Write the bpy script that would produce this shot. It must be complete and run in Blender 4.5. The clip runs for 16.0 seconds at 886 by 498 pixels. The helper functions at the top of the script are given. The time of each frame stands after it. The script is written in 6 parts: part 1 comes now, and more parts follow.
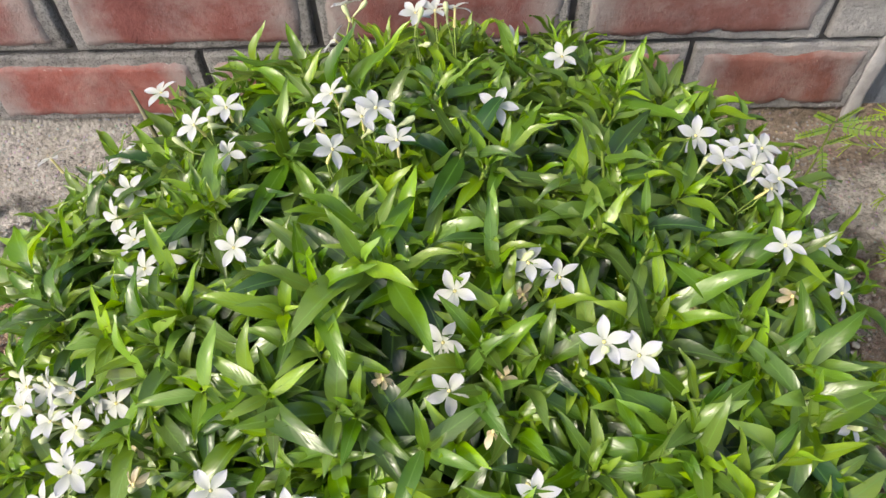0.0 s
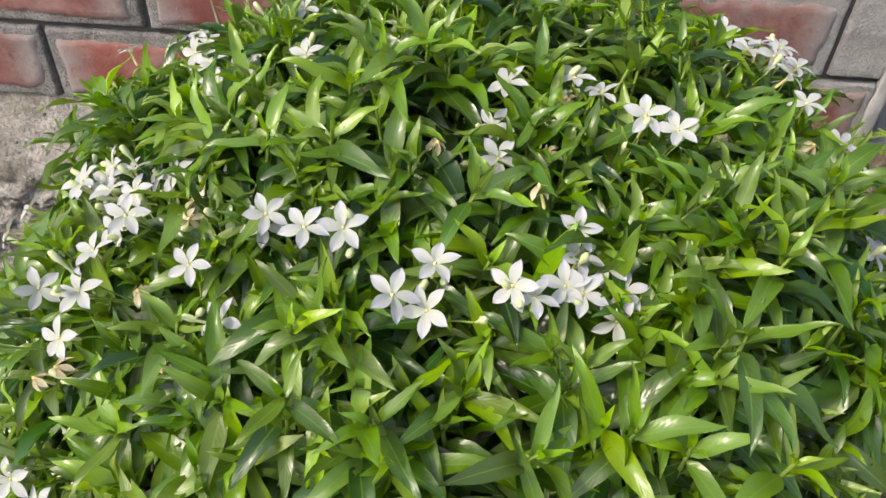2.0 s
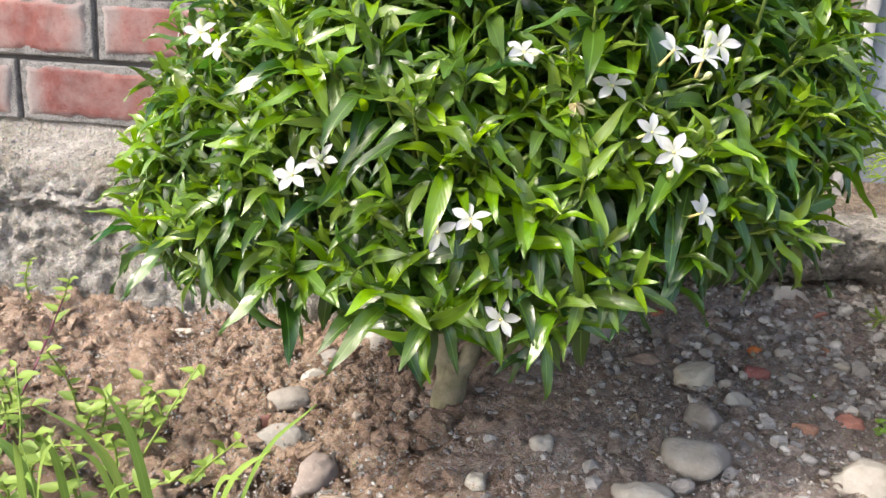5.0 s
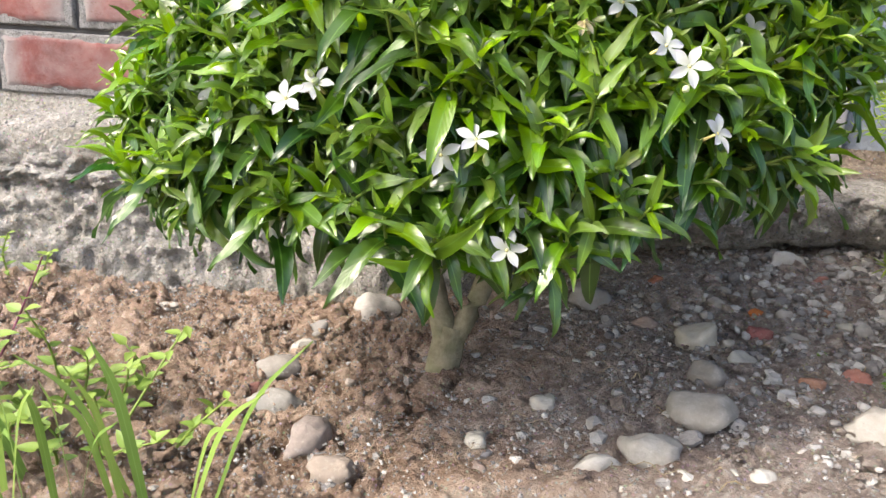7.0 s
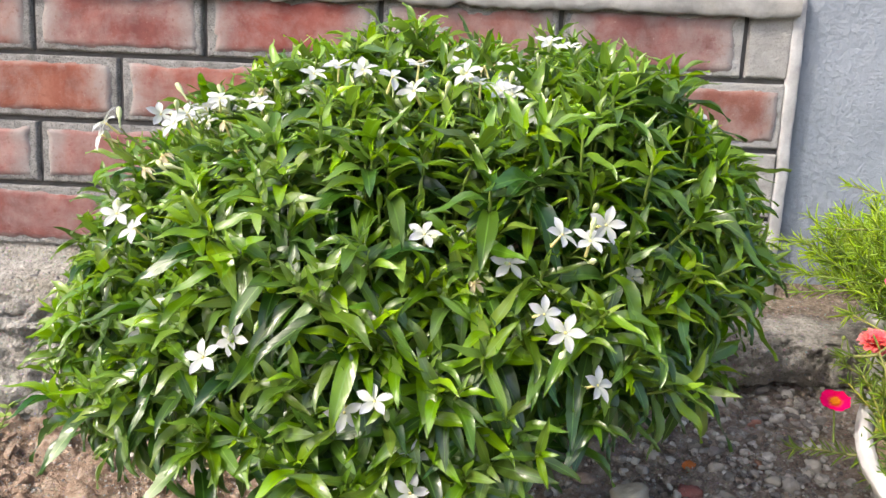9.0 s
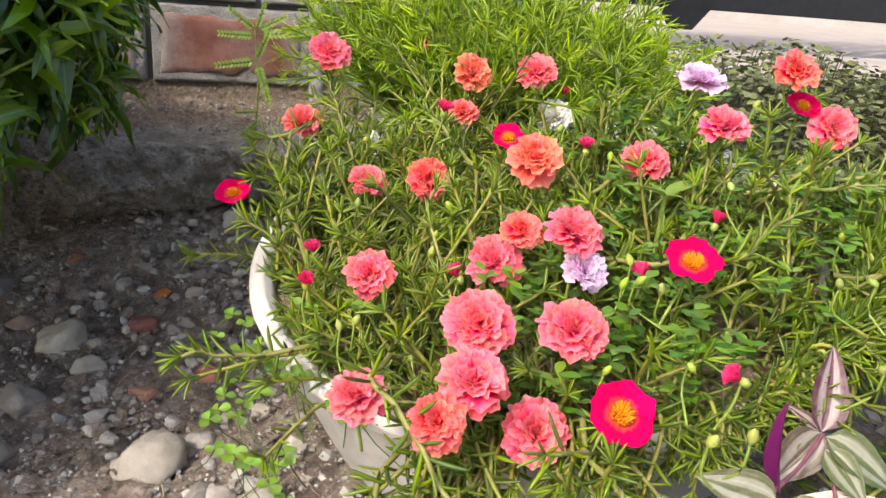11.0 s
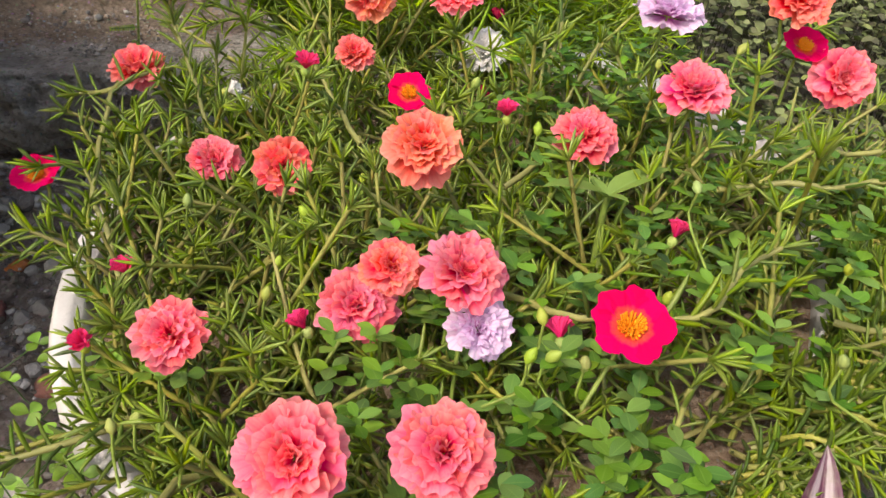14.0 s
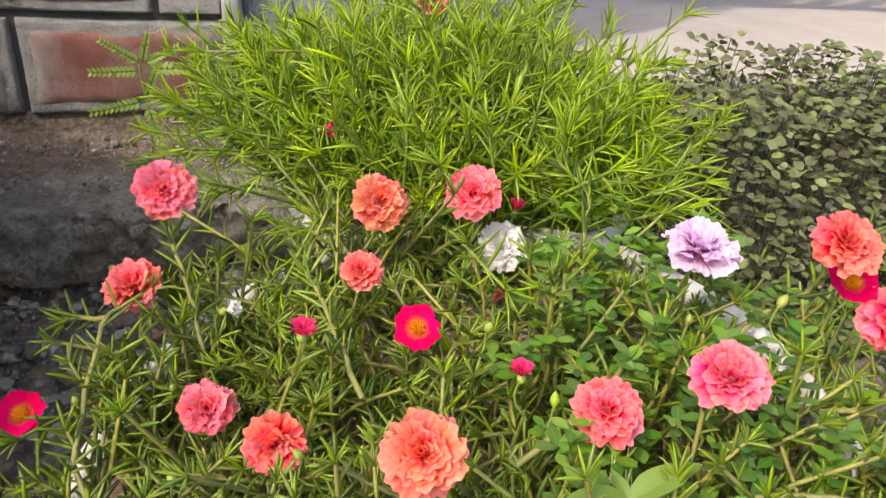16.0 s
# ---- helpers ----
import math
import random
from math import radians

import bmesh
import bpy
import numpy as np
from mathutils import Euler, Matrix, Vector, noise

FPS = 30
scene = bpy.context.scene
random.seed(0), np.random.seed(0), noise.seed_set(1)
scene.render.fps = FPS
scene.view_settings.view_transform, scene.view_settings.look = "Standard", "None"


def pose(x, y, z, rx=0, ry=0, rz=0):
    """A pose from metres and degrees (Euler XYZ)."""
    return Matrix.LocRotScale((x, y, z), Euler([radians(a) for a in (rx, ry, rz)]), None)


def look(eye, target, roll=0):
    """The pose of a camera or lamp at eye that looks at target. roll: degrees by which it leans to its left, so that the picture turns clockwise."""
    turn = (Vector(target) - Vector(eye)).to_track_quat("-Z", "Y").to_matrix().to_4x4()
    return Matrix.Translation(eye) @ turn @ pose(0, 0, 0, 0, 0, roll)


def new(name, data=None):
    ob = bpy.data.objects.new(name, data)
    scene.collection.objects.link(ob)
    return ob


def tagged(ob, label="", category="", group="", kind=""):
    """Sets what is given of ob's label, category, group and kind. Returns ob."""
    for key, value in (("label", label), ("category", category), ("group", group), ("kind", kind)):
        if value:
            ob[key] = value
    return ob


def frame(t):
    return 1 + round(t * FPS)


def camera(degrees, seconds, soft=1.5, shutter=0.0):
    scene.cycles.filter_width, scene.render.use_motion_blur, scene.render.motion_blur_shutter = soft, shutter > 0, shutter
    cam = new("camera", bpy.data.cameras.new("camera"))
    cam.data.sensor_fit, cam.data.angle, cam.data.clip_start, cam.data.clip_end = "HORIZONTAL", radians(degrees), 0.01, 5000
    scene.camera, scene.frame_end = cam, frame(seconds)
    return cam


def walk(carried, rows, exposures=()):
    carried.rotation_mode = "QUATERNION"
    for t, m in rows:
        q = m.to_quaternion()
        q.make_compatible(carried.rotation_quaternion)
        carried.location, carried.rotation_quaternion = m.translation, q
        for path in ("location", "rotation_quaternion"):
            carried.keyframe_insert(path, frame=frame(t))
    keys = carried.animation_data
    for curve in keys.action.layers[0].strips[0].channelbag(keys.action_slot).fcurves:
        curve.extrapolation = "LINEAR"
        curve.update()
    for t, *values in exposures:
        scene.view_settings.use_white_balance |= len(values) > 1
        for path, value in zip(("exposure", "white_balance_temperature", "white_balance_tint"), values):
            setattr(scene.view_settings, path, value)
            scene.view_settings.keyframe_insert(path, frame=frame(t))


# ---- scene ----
cam = camera(61.5, 16.0)
PATH = [
    (0, (0.389, -0.603, 0.89), (0.342, 0.564, -0.734), -2.5),
    (0.5, (0.378, -0.545, 0.874), (0.354, 0.559, -0.794), -1.4),
    (1, (0.37, -0.57, 0.845), (0.354, 0.647, -0.742), 1.1),
    (1.5, (0.372, -0.667, 0.811), (0.345, 0.708, -0.642), 3.0),
    (2, (0.368, -0.768, 0.775), (0.318, 0.745, -0.532), 3.1),
    (2.5, (0.34, -0.849, 0.736), (0.296, 0.764, -0.445), 3.3),
    (3, (0.322, -0.952, 0.717), (0.292, 0.74, -0.349), 4.2),
    (3.5, (0.337, -1.004, 0.662), (0.291, 0.77, -0.26), 5.3),
    (4, (0.373, -1.026, 0.556), (0.275, 0.823, -0.201), 5.3),
    (4.5, (0.381, -1.057, 0.502), (0.23, 0.844, -0.101), 4.5),
    (5, (0.372, -1.07, 0.452), (0.202, 0.854, -0.068), 3.7),
    (5.2, (0.37, -1.067, 0.431), (0.202, 0.861, -0.073), 3.6),
    (7.3, (0.363, -1.06, 0.403), (0.237, 0.87, -0.107), 3.7),
    (7.5, (0.365, -1.063, 0.421), (0.239, 0.871, -0.071), 3.7),
    (8, (0.372, -1.071, 0.464), (0.231, 0.874, 0.023), 3.5),
    (8.5, (0.384, -1.077, 0.502), (0.228, 0.879, 0.115), 3.1),
    (9, (0.409, -1.068, 0.527), (0.302, 0.897, 0.171), 2.5),
    (9.5, (0.489, -1.035, 0.498), (0.607, 0.918, 0.082), 2.7),
    (10, (0.584, -1.004, 0.479), (0.918, 0.906, -0.011), 2.9),
    (10.2, (0.614, -0.992, 0.474), (1.011, 0.896, -0.052), 3.2),
    (12.3, (0.791, -0.913, 0.421), (1.404, 0.769, -0.472), 5.7),
    (12.5, (0.792, -0.908, 0.421), (1.412, 0.761, -0.49), 5.6),
    (13, (0.79, -0.891, 0.439), (1.412, 0.765, -0.494), 5.2),
    (13.5, (0.795, -0.865, 0.451), (1.393, 0.788, -0.504), 5.0),
    (14, (0.801, -0.835, 0.465), (1.369, 0.821, -0.503), 4.9),
    (14.5, (0.806, -0.813, 0.486), (1.34, 0.848, -0.493), 4.7),
    (15, (0.814, -0.789, 0.503), (1.315, 0.882, -0.475), 4.3),
    (15.5, (0.823, -0.762, 0.521), (1.313, 0.927, -0.43), 4.1),
    (16, (0.825, -0.763, 0.546), (1.321, 0.944, -0.371), 4.3),
]
walk(cam, [(t, look(eye, target, roll)) for t, eye, target, roll in PATH], [(0, 1.15, 6700, 10), (2.0, 1.0, 6700, 10), (2.5, 1.08, 6700, 10), (5.0, 1.68, 6600, 10), (7.5, 1.75, 6500, 10), (9.0, 1.55, 6600, 10), (10.2, 1.48, 6800, 10), (12.5, 0.92, 7000, 12), (16, 1.15, 7000, 12)])

# ---- world and sun ----
SUN_DIR = Vector((0.555, 0.39, -0.735)).normalized()      # the way the sunlight travels
world = bpy.data.worlds.new("sky")
scene.world = world
world.use_nodes = True
wn = world.node_tree
sky = wn.nodes.new("ShaderNodeTexSky")
sky.sky_type, sky.sun_disc = "NISHITA", False
sky.sun_elevation = math.asin(-SUN_DIR.z)
sky.sun_rotation = math.atan2(-SUN_DIR.x, -SUN_DIR.y)
sky.air_density, sky.dust_density = 1.0, 4.0
wn.links.new(sky.outputs[0], wn.nodes["Background"].inputs[0])
wn.nodes["Background"].inputs[1].default_value = 0.15
sun_data = bpy.data.lights.new("sun", "SUN")
sun_data.energy, sun_data.angle, sun_data.color = 1.15, radians(1.5), (1.0, 0.94, 0.84)
sun = new("sun", sun_data)
sun.matrix_world = look(-SUN_DIR * 12, (0, 0, 0))

rng = np.random.default_rng(7)


# ---- materials ----
class Nodes:
    """A short way to write a node material."""

    def __init__(self, name):
        self.m = bpy.data.materials.new(name)
        self.m.use_nodes = True
        self.t = self.m.node_tree
        self.bsdf = self.t.nodes["Principled BSDF"]
        self.out = self.t.nodes["Material Output"]

    def add(self, kind):
        return self.t.nodes.new("ShaderNode" + kind)

    def link(self, a, b):
        self.t.links.new(a, b)

    def put(self, socket, value):
        if isinstance(value, bpy.types.NodeSocket):
            self.link(value, socket)
        else:
            socket.default_value = value

    def pos(self):
        return self.add("TexCoord").outputs["Object"]

    def world_pos(self):
        return self.add("NewGeometry").outputs["Position"]

    def noise(self, vec, scale, detail=6, rough=0.6, distort=0.0):
        n = self.add("TexNoise")
        self.link(vec, n.inputs["Vector"])
        n.inputs["Scale"].default_value, n.inputs["Detail"].default_value = scale, detail
        n.inputs["Roughness"].default_value, n.inputs["Distortion"].default_value = rough, distort
        return n.outputs["Fac"]

    def voronoi(self, vec, scale, feature="F1"):
        n = self.add("TexVoronoi")
        n.feature = feature
        self.link(vec, n.inputs["Vector"])
        n.inputs["Scale"].default_value = scale
        return n

    def ramp(self, fac, *stops):
        n = self.add("ValToRGB")
        self.put(n.inputs[0], fac)
        e = n.color_ramp.elements
        while len(e) < len(stops):
            e.new(0.5)
        for el, (p, c) in zip(e, stops):
            el.position = p
            el.color = (*c, 1) if not isinstance(c, (int, float)) else (c, c, c, 1)
        return n.outputs[0]

    def mix(self, fac, a, b, blend="MIX"):
        n = self.add("MixRGB")
        n.blend_type = blend
        for s, v in zip(n.inputs, (fac, a, b)):
            self.put(s, (*v, 1) if isinstance(v, tuple) and len(v) == 3 else v)
        return n.outputs[0]

    def math(self, op, a, b=0.0):
        n = self.add("Math")
        n.operation = op
        self.put(n.inputs[0], a)
        self.put(n.inputs[1], b)
        return n.outputs[0]

    def vary(self, color, rand, hue=0.02, sat=0.15, val=0.3):
        n = self.add("HueSaturation")
        self.put(n.inputs["Color"], color)
        self.link(self.math("ADD", self.math("MULTIPLY", rand, hue * 2), 0.5 - hue), n.inputs["Hue"])
        self.link(self.math("ADD", self.math("MULTIPLY", self.math("FRACT", self.math("MULTIPLY", rand, 7.3)), sat * 2), 1 - sat), n.inputs["Saturation"])
        self.link(self.math("ADD", self.math("MULTIPLY", self.math("FRACT", self.math("MULTIPLY", rand, 3.7)), val * 2), 1 - val), n.inputs["Value"])
        return n.outputs[0]

    def island(self):
        return self.add("NewGeometry").outputs["Random Per Island"]

    def each(self):
        return self.add("ObjectInfo").outputs["Random"]

    def uv(self):
        s = self.add("SeparateXYZ")
        self.link(self.add("TexCoord").outputs["UV"], s.inputs[0])
        return s.outputs[0], s.outputs[1]

    def tint(self):
        n = self.add("Attribute")
        n.attribute_name = "tint"
        return n.outputs["Fac"]

    def bump(self, height, strength=0.4, distance=0.003):
        n = self.add("Bump")
        n.inputs["Strength"].default_value, n.inputs["Distance"].default_value = strength, distance
        self.link(height, n.inputs["Height"])
        self.link(n.outputs[0], self.bsdf.inputs["Normal"])

    def done(self, color, rough=0.6, spec=0.5, metal=0.0, thin=0.0, coat=0.0):
        b = self.bsdf
        self.put(b.inputs["Base Color"], (*color, 1) if isinstance(color, tuple) else color)
        self.put(b.inputs["Roughness"], rough)
        b.inputs["Specular IOR Level"].default_value, b.inputs["Metallic"].default_value = spec, metal
        b.inputs["Coat Weight"].default_value = coat
        if thin:
            tr = self.add("BsdfTranslucent")
            self.put(tr.inputs["Color"], (*color, 1) if isinstance(color, tuple) else color)
            mx = self.add("MixShader")
            mx.inputs[0].default_value = thin
            self.link(b.outputs[0], mx.inputs[1])
            self.link(tr.outputs[0], mx.inputs[2])
            self.link(mx.outputs[0], self.out.inputs["Surface"])
        return self.m


def leaf_material(name, old, young, vein, rough=0.3, thin=0.3, rand="island", vein_amount=0.6, spec=0.5):
    k = Nodes(name)
    u, v = k.uv()
    r = k.island() if rand == "island" else k.each()
    c = k.mix(k.tint(), old, young)
    c = k.vary(c, r, 0.012, 0.12, 0.28)
    rib = k.ramp(k.math("ABSOLUTE", k.math("SUBTRACT", u, 0.5)), (0.0, 1.0), (0.06, 0.0))
    c = k.mix(k.math("MULTIPLY", rib, vein_amount), c, vein)
    wave = k.math("SINE", k.math("ADD", k.math("MULTIPLY", v, 70.0), k.math("MULTIPLY", k.math("ABSOLUTE", k.math("SUBTRACT", u, 0.5)), -30.0)))
    k.bump(k.math("ADD", k.math("MULTIPLY", wave, 0.06), k.noise(k.pos(), 2.2, 3)), 0.35, 0.001)
    return k.done(c, rough, spec, thin=thin)


def petal_material(name, base, tip, rough=0.55, thin=0.42, rand=0.12, streak=0.15, reach=(0.1, 0.85), pale=0.0, hue=0.006, spec=0.12):
    k = Nodes(name)
    u, v = k.uv()
    f = k.math("ADD", v, k.math("MULTIPLY", k.math("SUBTRACT", k.noise(k.pos(), 4.5, 4), 0.5), 0.5))
    c = k.mix(k.ramp(f, (reach[0], 0.0), (reach[1], 1.0)), base, tip)
    c = k.mix(k.ramp(f, (0.62, 0.0), (1.0, pale)), c, (0.97, 0.54, 0.5))
    c = k.vary(c, k.each(), hue, 0.12 if pale else 0.0, rand)
    lines = k.math("SINE", k.math("MULTIPLY", u, 46.0))
    c = k.mix(k.math("MULTIPLY", k.ramp(lines, (0.3, 0.0), (1.0, 1.0)), streak), c, base)
    k.bump(lines, 0.15, 0.0004)
    return k.done(c, rough, spec, thin=thin)


def stone_material(name, dark, light, rand, scale=45, rough=0.85):
    k = Nodes(name)
    p = k.pos()
    r = k.each() if rand == "each" else k.island()
    c = k.mix(r, dark, light)
    c = k.vary(c, r, 0.02, 0.25, 0.25)
    c = k.mix(k.ramp(k.noise(p, scale, 8, 0.65), (0.35, 0.0), (0.7, 0.45)), c, (0.09, 0.075, 0.06))
    c = k.mix(k.ramp(k.noise(p, scale * 5, 4), (0.55, 0.0), (0.75, 0.3)), c, (0.5, 0.48, 0.45))
    k.bump(k.math("ADD", k.noise(p, scale * 6, 5), k.noise(p, scale, 4)), 0.35, 0.002)
    return k.done(c, rough, 0.3)


M = {}
M["leaf"] = leaf_material("glossy_leaf", (0.028, 0.088, 0.013), (0.28, 0.45, 0.02), (0.2, 0.38, 0.07), 0.29, 0.42, spec=0.85)
M["leaf_each"] = leaf_material("glossy_leaf_single", (0.028, 0.088, 0.013), (0.28, 0.45, 0.02), (0.2, 0.38, 0.07), 0.29, 0.42, "each", spec=0.85)
M["needle"] = leaf_material("needle_leaf", (0.075, 0.145, 0.02), (0.27, 0.37, 0.04), (0.2, 0.3, 0.05), 0.38, 0.34, vein_amount=0.0, spec=0.5)
M["needle_back"] = leaf_material("needle_leaf_yellowish", (0.2, 0.36, 0.012), (0.44, 0.6, 0.04), (0.3, 0.4, 0.05), 0.45, 0.42, vein_amount=0.0)
M["round"] = leaf_material("round_leaf", (0.06, 0.155, 0.022), (0.22, 0.38, 0.05), (0.22, 0.36, 0.08), 0.45, 0.25, vein_amount=0.35)
M["cover"] = leaf_material("cover_leaf", (0.075, 0.07, 0.04), (0.2, 0.25, 0.085), (0.13, 0.08, 0.07), 0.6, 0.15, vein_amount=0.4)
M["grass"] = leaf_material("grass_blade", (0.13, 0.27, 0.03), (0.36, 0.52, 0.08), (0.3, 0.45, 0.12), 0.45, 0.25, vein_amount=0.5)
M["weed"] = leaf_material("weed_leaf", (0.11, 0.24, 0.03), (0.36, 0.5, 0.06), (0.22, 0.36, 0.1), 0.5, 0.3)
M["white_petal"] = petal_material("white_petal", (0.5, 0.52, 0.44), (0.52, 0.525, 0.56), 0.5, 0.3, 0.03, 0.05)
M["wilted"] = petal_material("wilted_petal", (0.5, 0.4, 0.22), (0.75, 0.68, 0.52), 0.7, 0.3, 0.15, 0.3)
M["coral_pink"] = petal_material("coral_pink_petal", (0.84, 0.012, 0.15), (0.93, 0.18, 0.26), rand=0.15, reach=(0.2, 0.95), pale=0.36, hue=0.018, thin=0.45)
M["coral_orange"] = petal_material("coral_orange_petal", (0.88, 0.035, 0.06), (0.94, 0.24, 0.12), rand=0.15, reach=(0.2, 0.95), pale=0.36, hue=0.018, thin=0.45)
M["coral_red"] = petal_material("coral_red_petal", (0.82, 0.014, 0.07), (0.92, 0.16, 0.14), rand=0.15, reach=(0.2, 0.95), pale=0.36, hue=0.018, thin=0.45)
M["rose"] = petal_material("rose_petal", (0.8, 0.01, 0.19), (0.93, 0.18, 0.3), rand=0.15, reach=(0.2, 0.95), pale=0.36, hue=0.018, thin=0.45)
M["magenta_red"] = petal_material("magenta_red_petal", (0.88, 0.17, 0.02), (0.76, 0.003, 0.11), 0.8, spec=0.02, streak=0.0, rand=0.06, reach=(0.14, 0.5))
M["crimson"] = petal_material("crimson_petal", (0.62, 0.008, 0.12), (0.84, 0.06, 0.22))
M["double_white"] = petal_material("double_white_petal", (0.78, 0.78, 0.68), (0.88, 0.87, 0.86), streak=0.03)
M["lilac"] = petal_material("lilac_petal", (0.62, 0.09, 0.5), (0.86, 0.68, 0.86), streak=0.2, reach=(0.15, 0.75))


def plain(name, color, rough=0.6, var=0.15, scale=120, thin=0.0, rand=None, spec=0.4, bump=0.2):
    k = Nodes(name)
    p = k.pos()
    c = k.mix(k.ramp(k.noise(p, scale, 6), (0.3, 0.0), (0.75, 1.0)), tuple(x * (1 - var) for x in color), tuple(min(1, x * (1 + var)) for x in color))
    if rand:
        c = k.vary(c, k.each() if rand == "each" else k.island(), 0.02, 0.15, 0.2)
    k.bump(k.noise(p, scale * 3, 5), bump, 0.001)
    return k.done(c, rough, spec, thin=thin)


M["stamen"] = plain("orange_stamens", (0.92, 0.3, 0.01), 0.6, 0.3, 400)
M["eye"] = plain("yellow_flower_eye", (0.78, 0.7, 0.3), 0.6, 0.15, 300)
M["tube"] = plain("pale_flower_tube", (0.55, 0.62, 0.3), 0.6, 0.15, 300, 0.2)
M["bud"] = plain("green_bud", (0.33, 0.42, 0.08), 0.5, 0.2, 200, 0.15, "each")
M["stem"] = plain("green_stem", (0.2, 0.28, 0.05), 0.5, 0.25, 150)
M["succulent_stem"] = plain("yellowish_stem", (0.25, 0.25, 0.06), 0.55, 0.3, 90, 0.0, "island")
M["pink_stem"] = plain("purple_stem", (0.2, 0.07, 0.105), 0.5, 0.3, 150)
M["dry"] = plain("dry_stalk", (0.30, 0.24, 0.15), 0.8, 0.3, 150, 0.0, "island")
M["black"] = plain("black_painted_steel", (0.012, 0.013, 0.016), 0.45, 0.4, 60)
M["stone"] = stone_material("river_stone", (0.27, 0.255, 0.23), (0.47, 0.44, 0.39), "each")
M["stone_brown"] = stone_material("brown_stone", (0.27, 0.22, 0.18), (0.37, 0.3, 0.25), "each")
M["pebble"] = stone_material("pebble", (0.16, 0.15, 0.145), (0.52, 0.5, 0.475), "island", 90)
M["chip"] = stone_material("brick_chip", (0.30, 0.09, 0.05), (0.4, 0.14, 0.08), "each", 90)


def brick_material():
    k = Nodes("red_brick")
    p = k.world_pos()
    c = k.ramp(k.noise(p, 16, 8, 0.65), (0.28, (0.125, 0.047, 0.04)), (0.5, (0.2, 0.076, 0.062)), (0.75, (0.29, 0.145, 0.12)))
    c = k.vary(c, k.each(), 0.008, 0.14, 0.16)
    c = k.mix(k.ramp(k.noise(p, 11, 10, 0.72, 0.3), (0.44, 0.0), (0.82, 0.8)), c, (0.32, 0.29, 0.275))
    u, v = k.uv()
    near = k.math("MAXIMUM", k.math("MULTIPLY", k.math("ABSOLUTE", k.math("SUBTRACT", u, 0.5)), 2.0), k.math("SUBTRACT", k.math("MULTIPLY", k.math("ABSOLUTE", k.math("SUBTRACT", v, 0.5)), 2.0), 0.08))
    smear = k.math("ADD", near, k.math("MULTIPLY", k.math("SUBTRACT", k.noise(p, 30, 9, 0.7), 0.5), 0.55))
    c = k.mix(k.ramp(smear, (0.6, 0.0), (0.95, 0.9)), c, (0.27, 0.255, 0.245))
    c = k.mix(k.ramp(k.noise(p, 150, 4), (0.58, 0.0), (0.75, 0.55)), c, (0.13, 0.045, 0.033))
    c = k.mix(k.ramp(k.noise(p, 240, 3), (0.66, 0.0), (0.75, 0.4)), c, (0.5, 0.42, 0.36))
    k.bump(k.math("ADD", k.noise(p, 110, 9, 0.72), k.math("MULTIPLY", k.noise(p, 420, 4), 0.6)), 0.5, 0.003)
    return k.done(c, 0.9, 0.2)


def cement_material(name, dark, light, scale=25, stain=(0.2, 0.18, 0.15), rough=0.9, bump=0.5, depth=0.003, pit_shade=0.4, lime=False):
    k = Nodes(name)
    p = k.world_pos()
    c = k.ramp(k.noise(p, scale, 8, 0.62), (0.3, dark), (0.72, light))
    c = k.mix(k.ramp(k.noise(p, scale * 0.22, 6, 0.6, 0.4), (0.5, 0.0), (0.75, 0.6)), c, stain)
    # dark specks in the colour stand in for the shade of small pits
    c = k.mix(k.ramp(k.noise(p, scale * 9, 3), (0.6 - 0.1 * (pit_shade > 0.5), 0.0), (0.8 - 0.12 * (pit_shade > 0.5), pit_shade)), c, tuple(x * 0.45 for x in dark))
    if lime:
        # pale lime smeared over the joints towards the column
        x = k.add("SeparateXYZ")
        k.link(p, x.inputs[0])
        smear = k.math("ADD", x.outputs[0], k.math("MULTIPLY", k.math("SUBTRACT", k.noise(p, 26, 6), 0.5), 0.5))
        c = k.mix(k.ramp(smear, (0.5, 0.0), (0.75, 0.5)), c, (0.5, 0.487, 0.47))
    k.bump(k.math("ADD", k.noise(p, scale * 7, 8, 0.7), k.noise(p, scale * 1.4, 4)), bump, depth)
    return k.done(c, rough, 0.25)


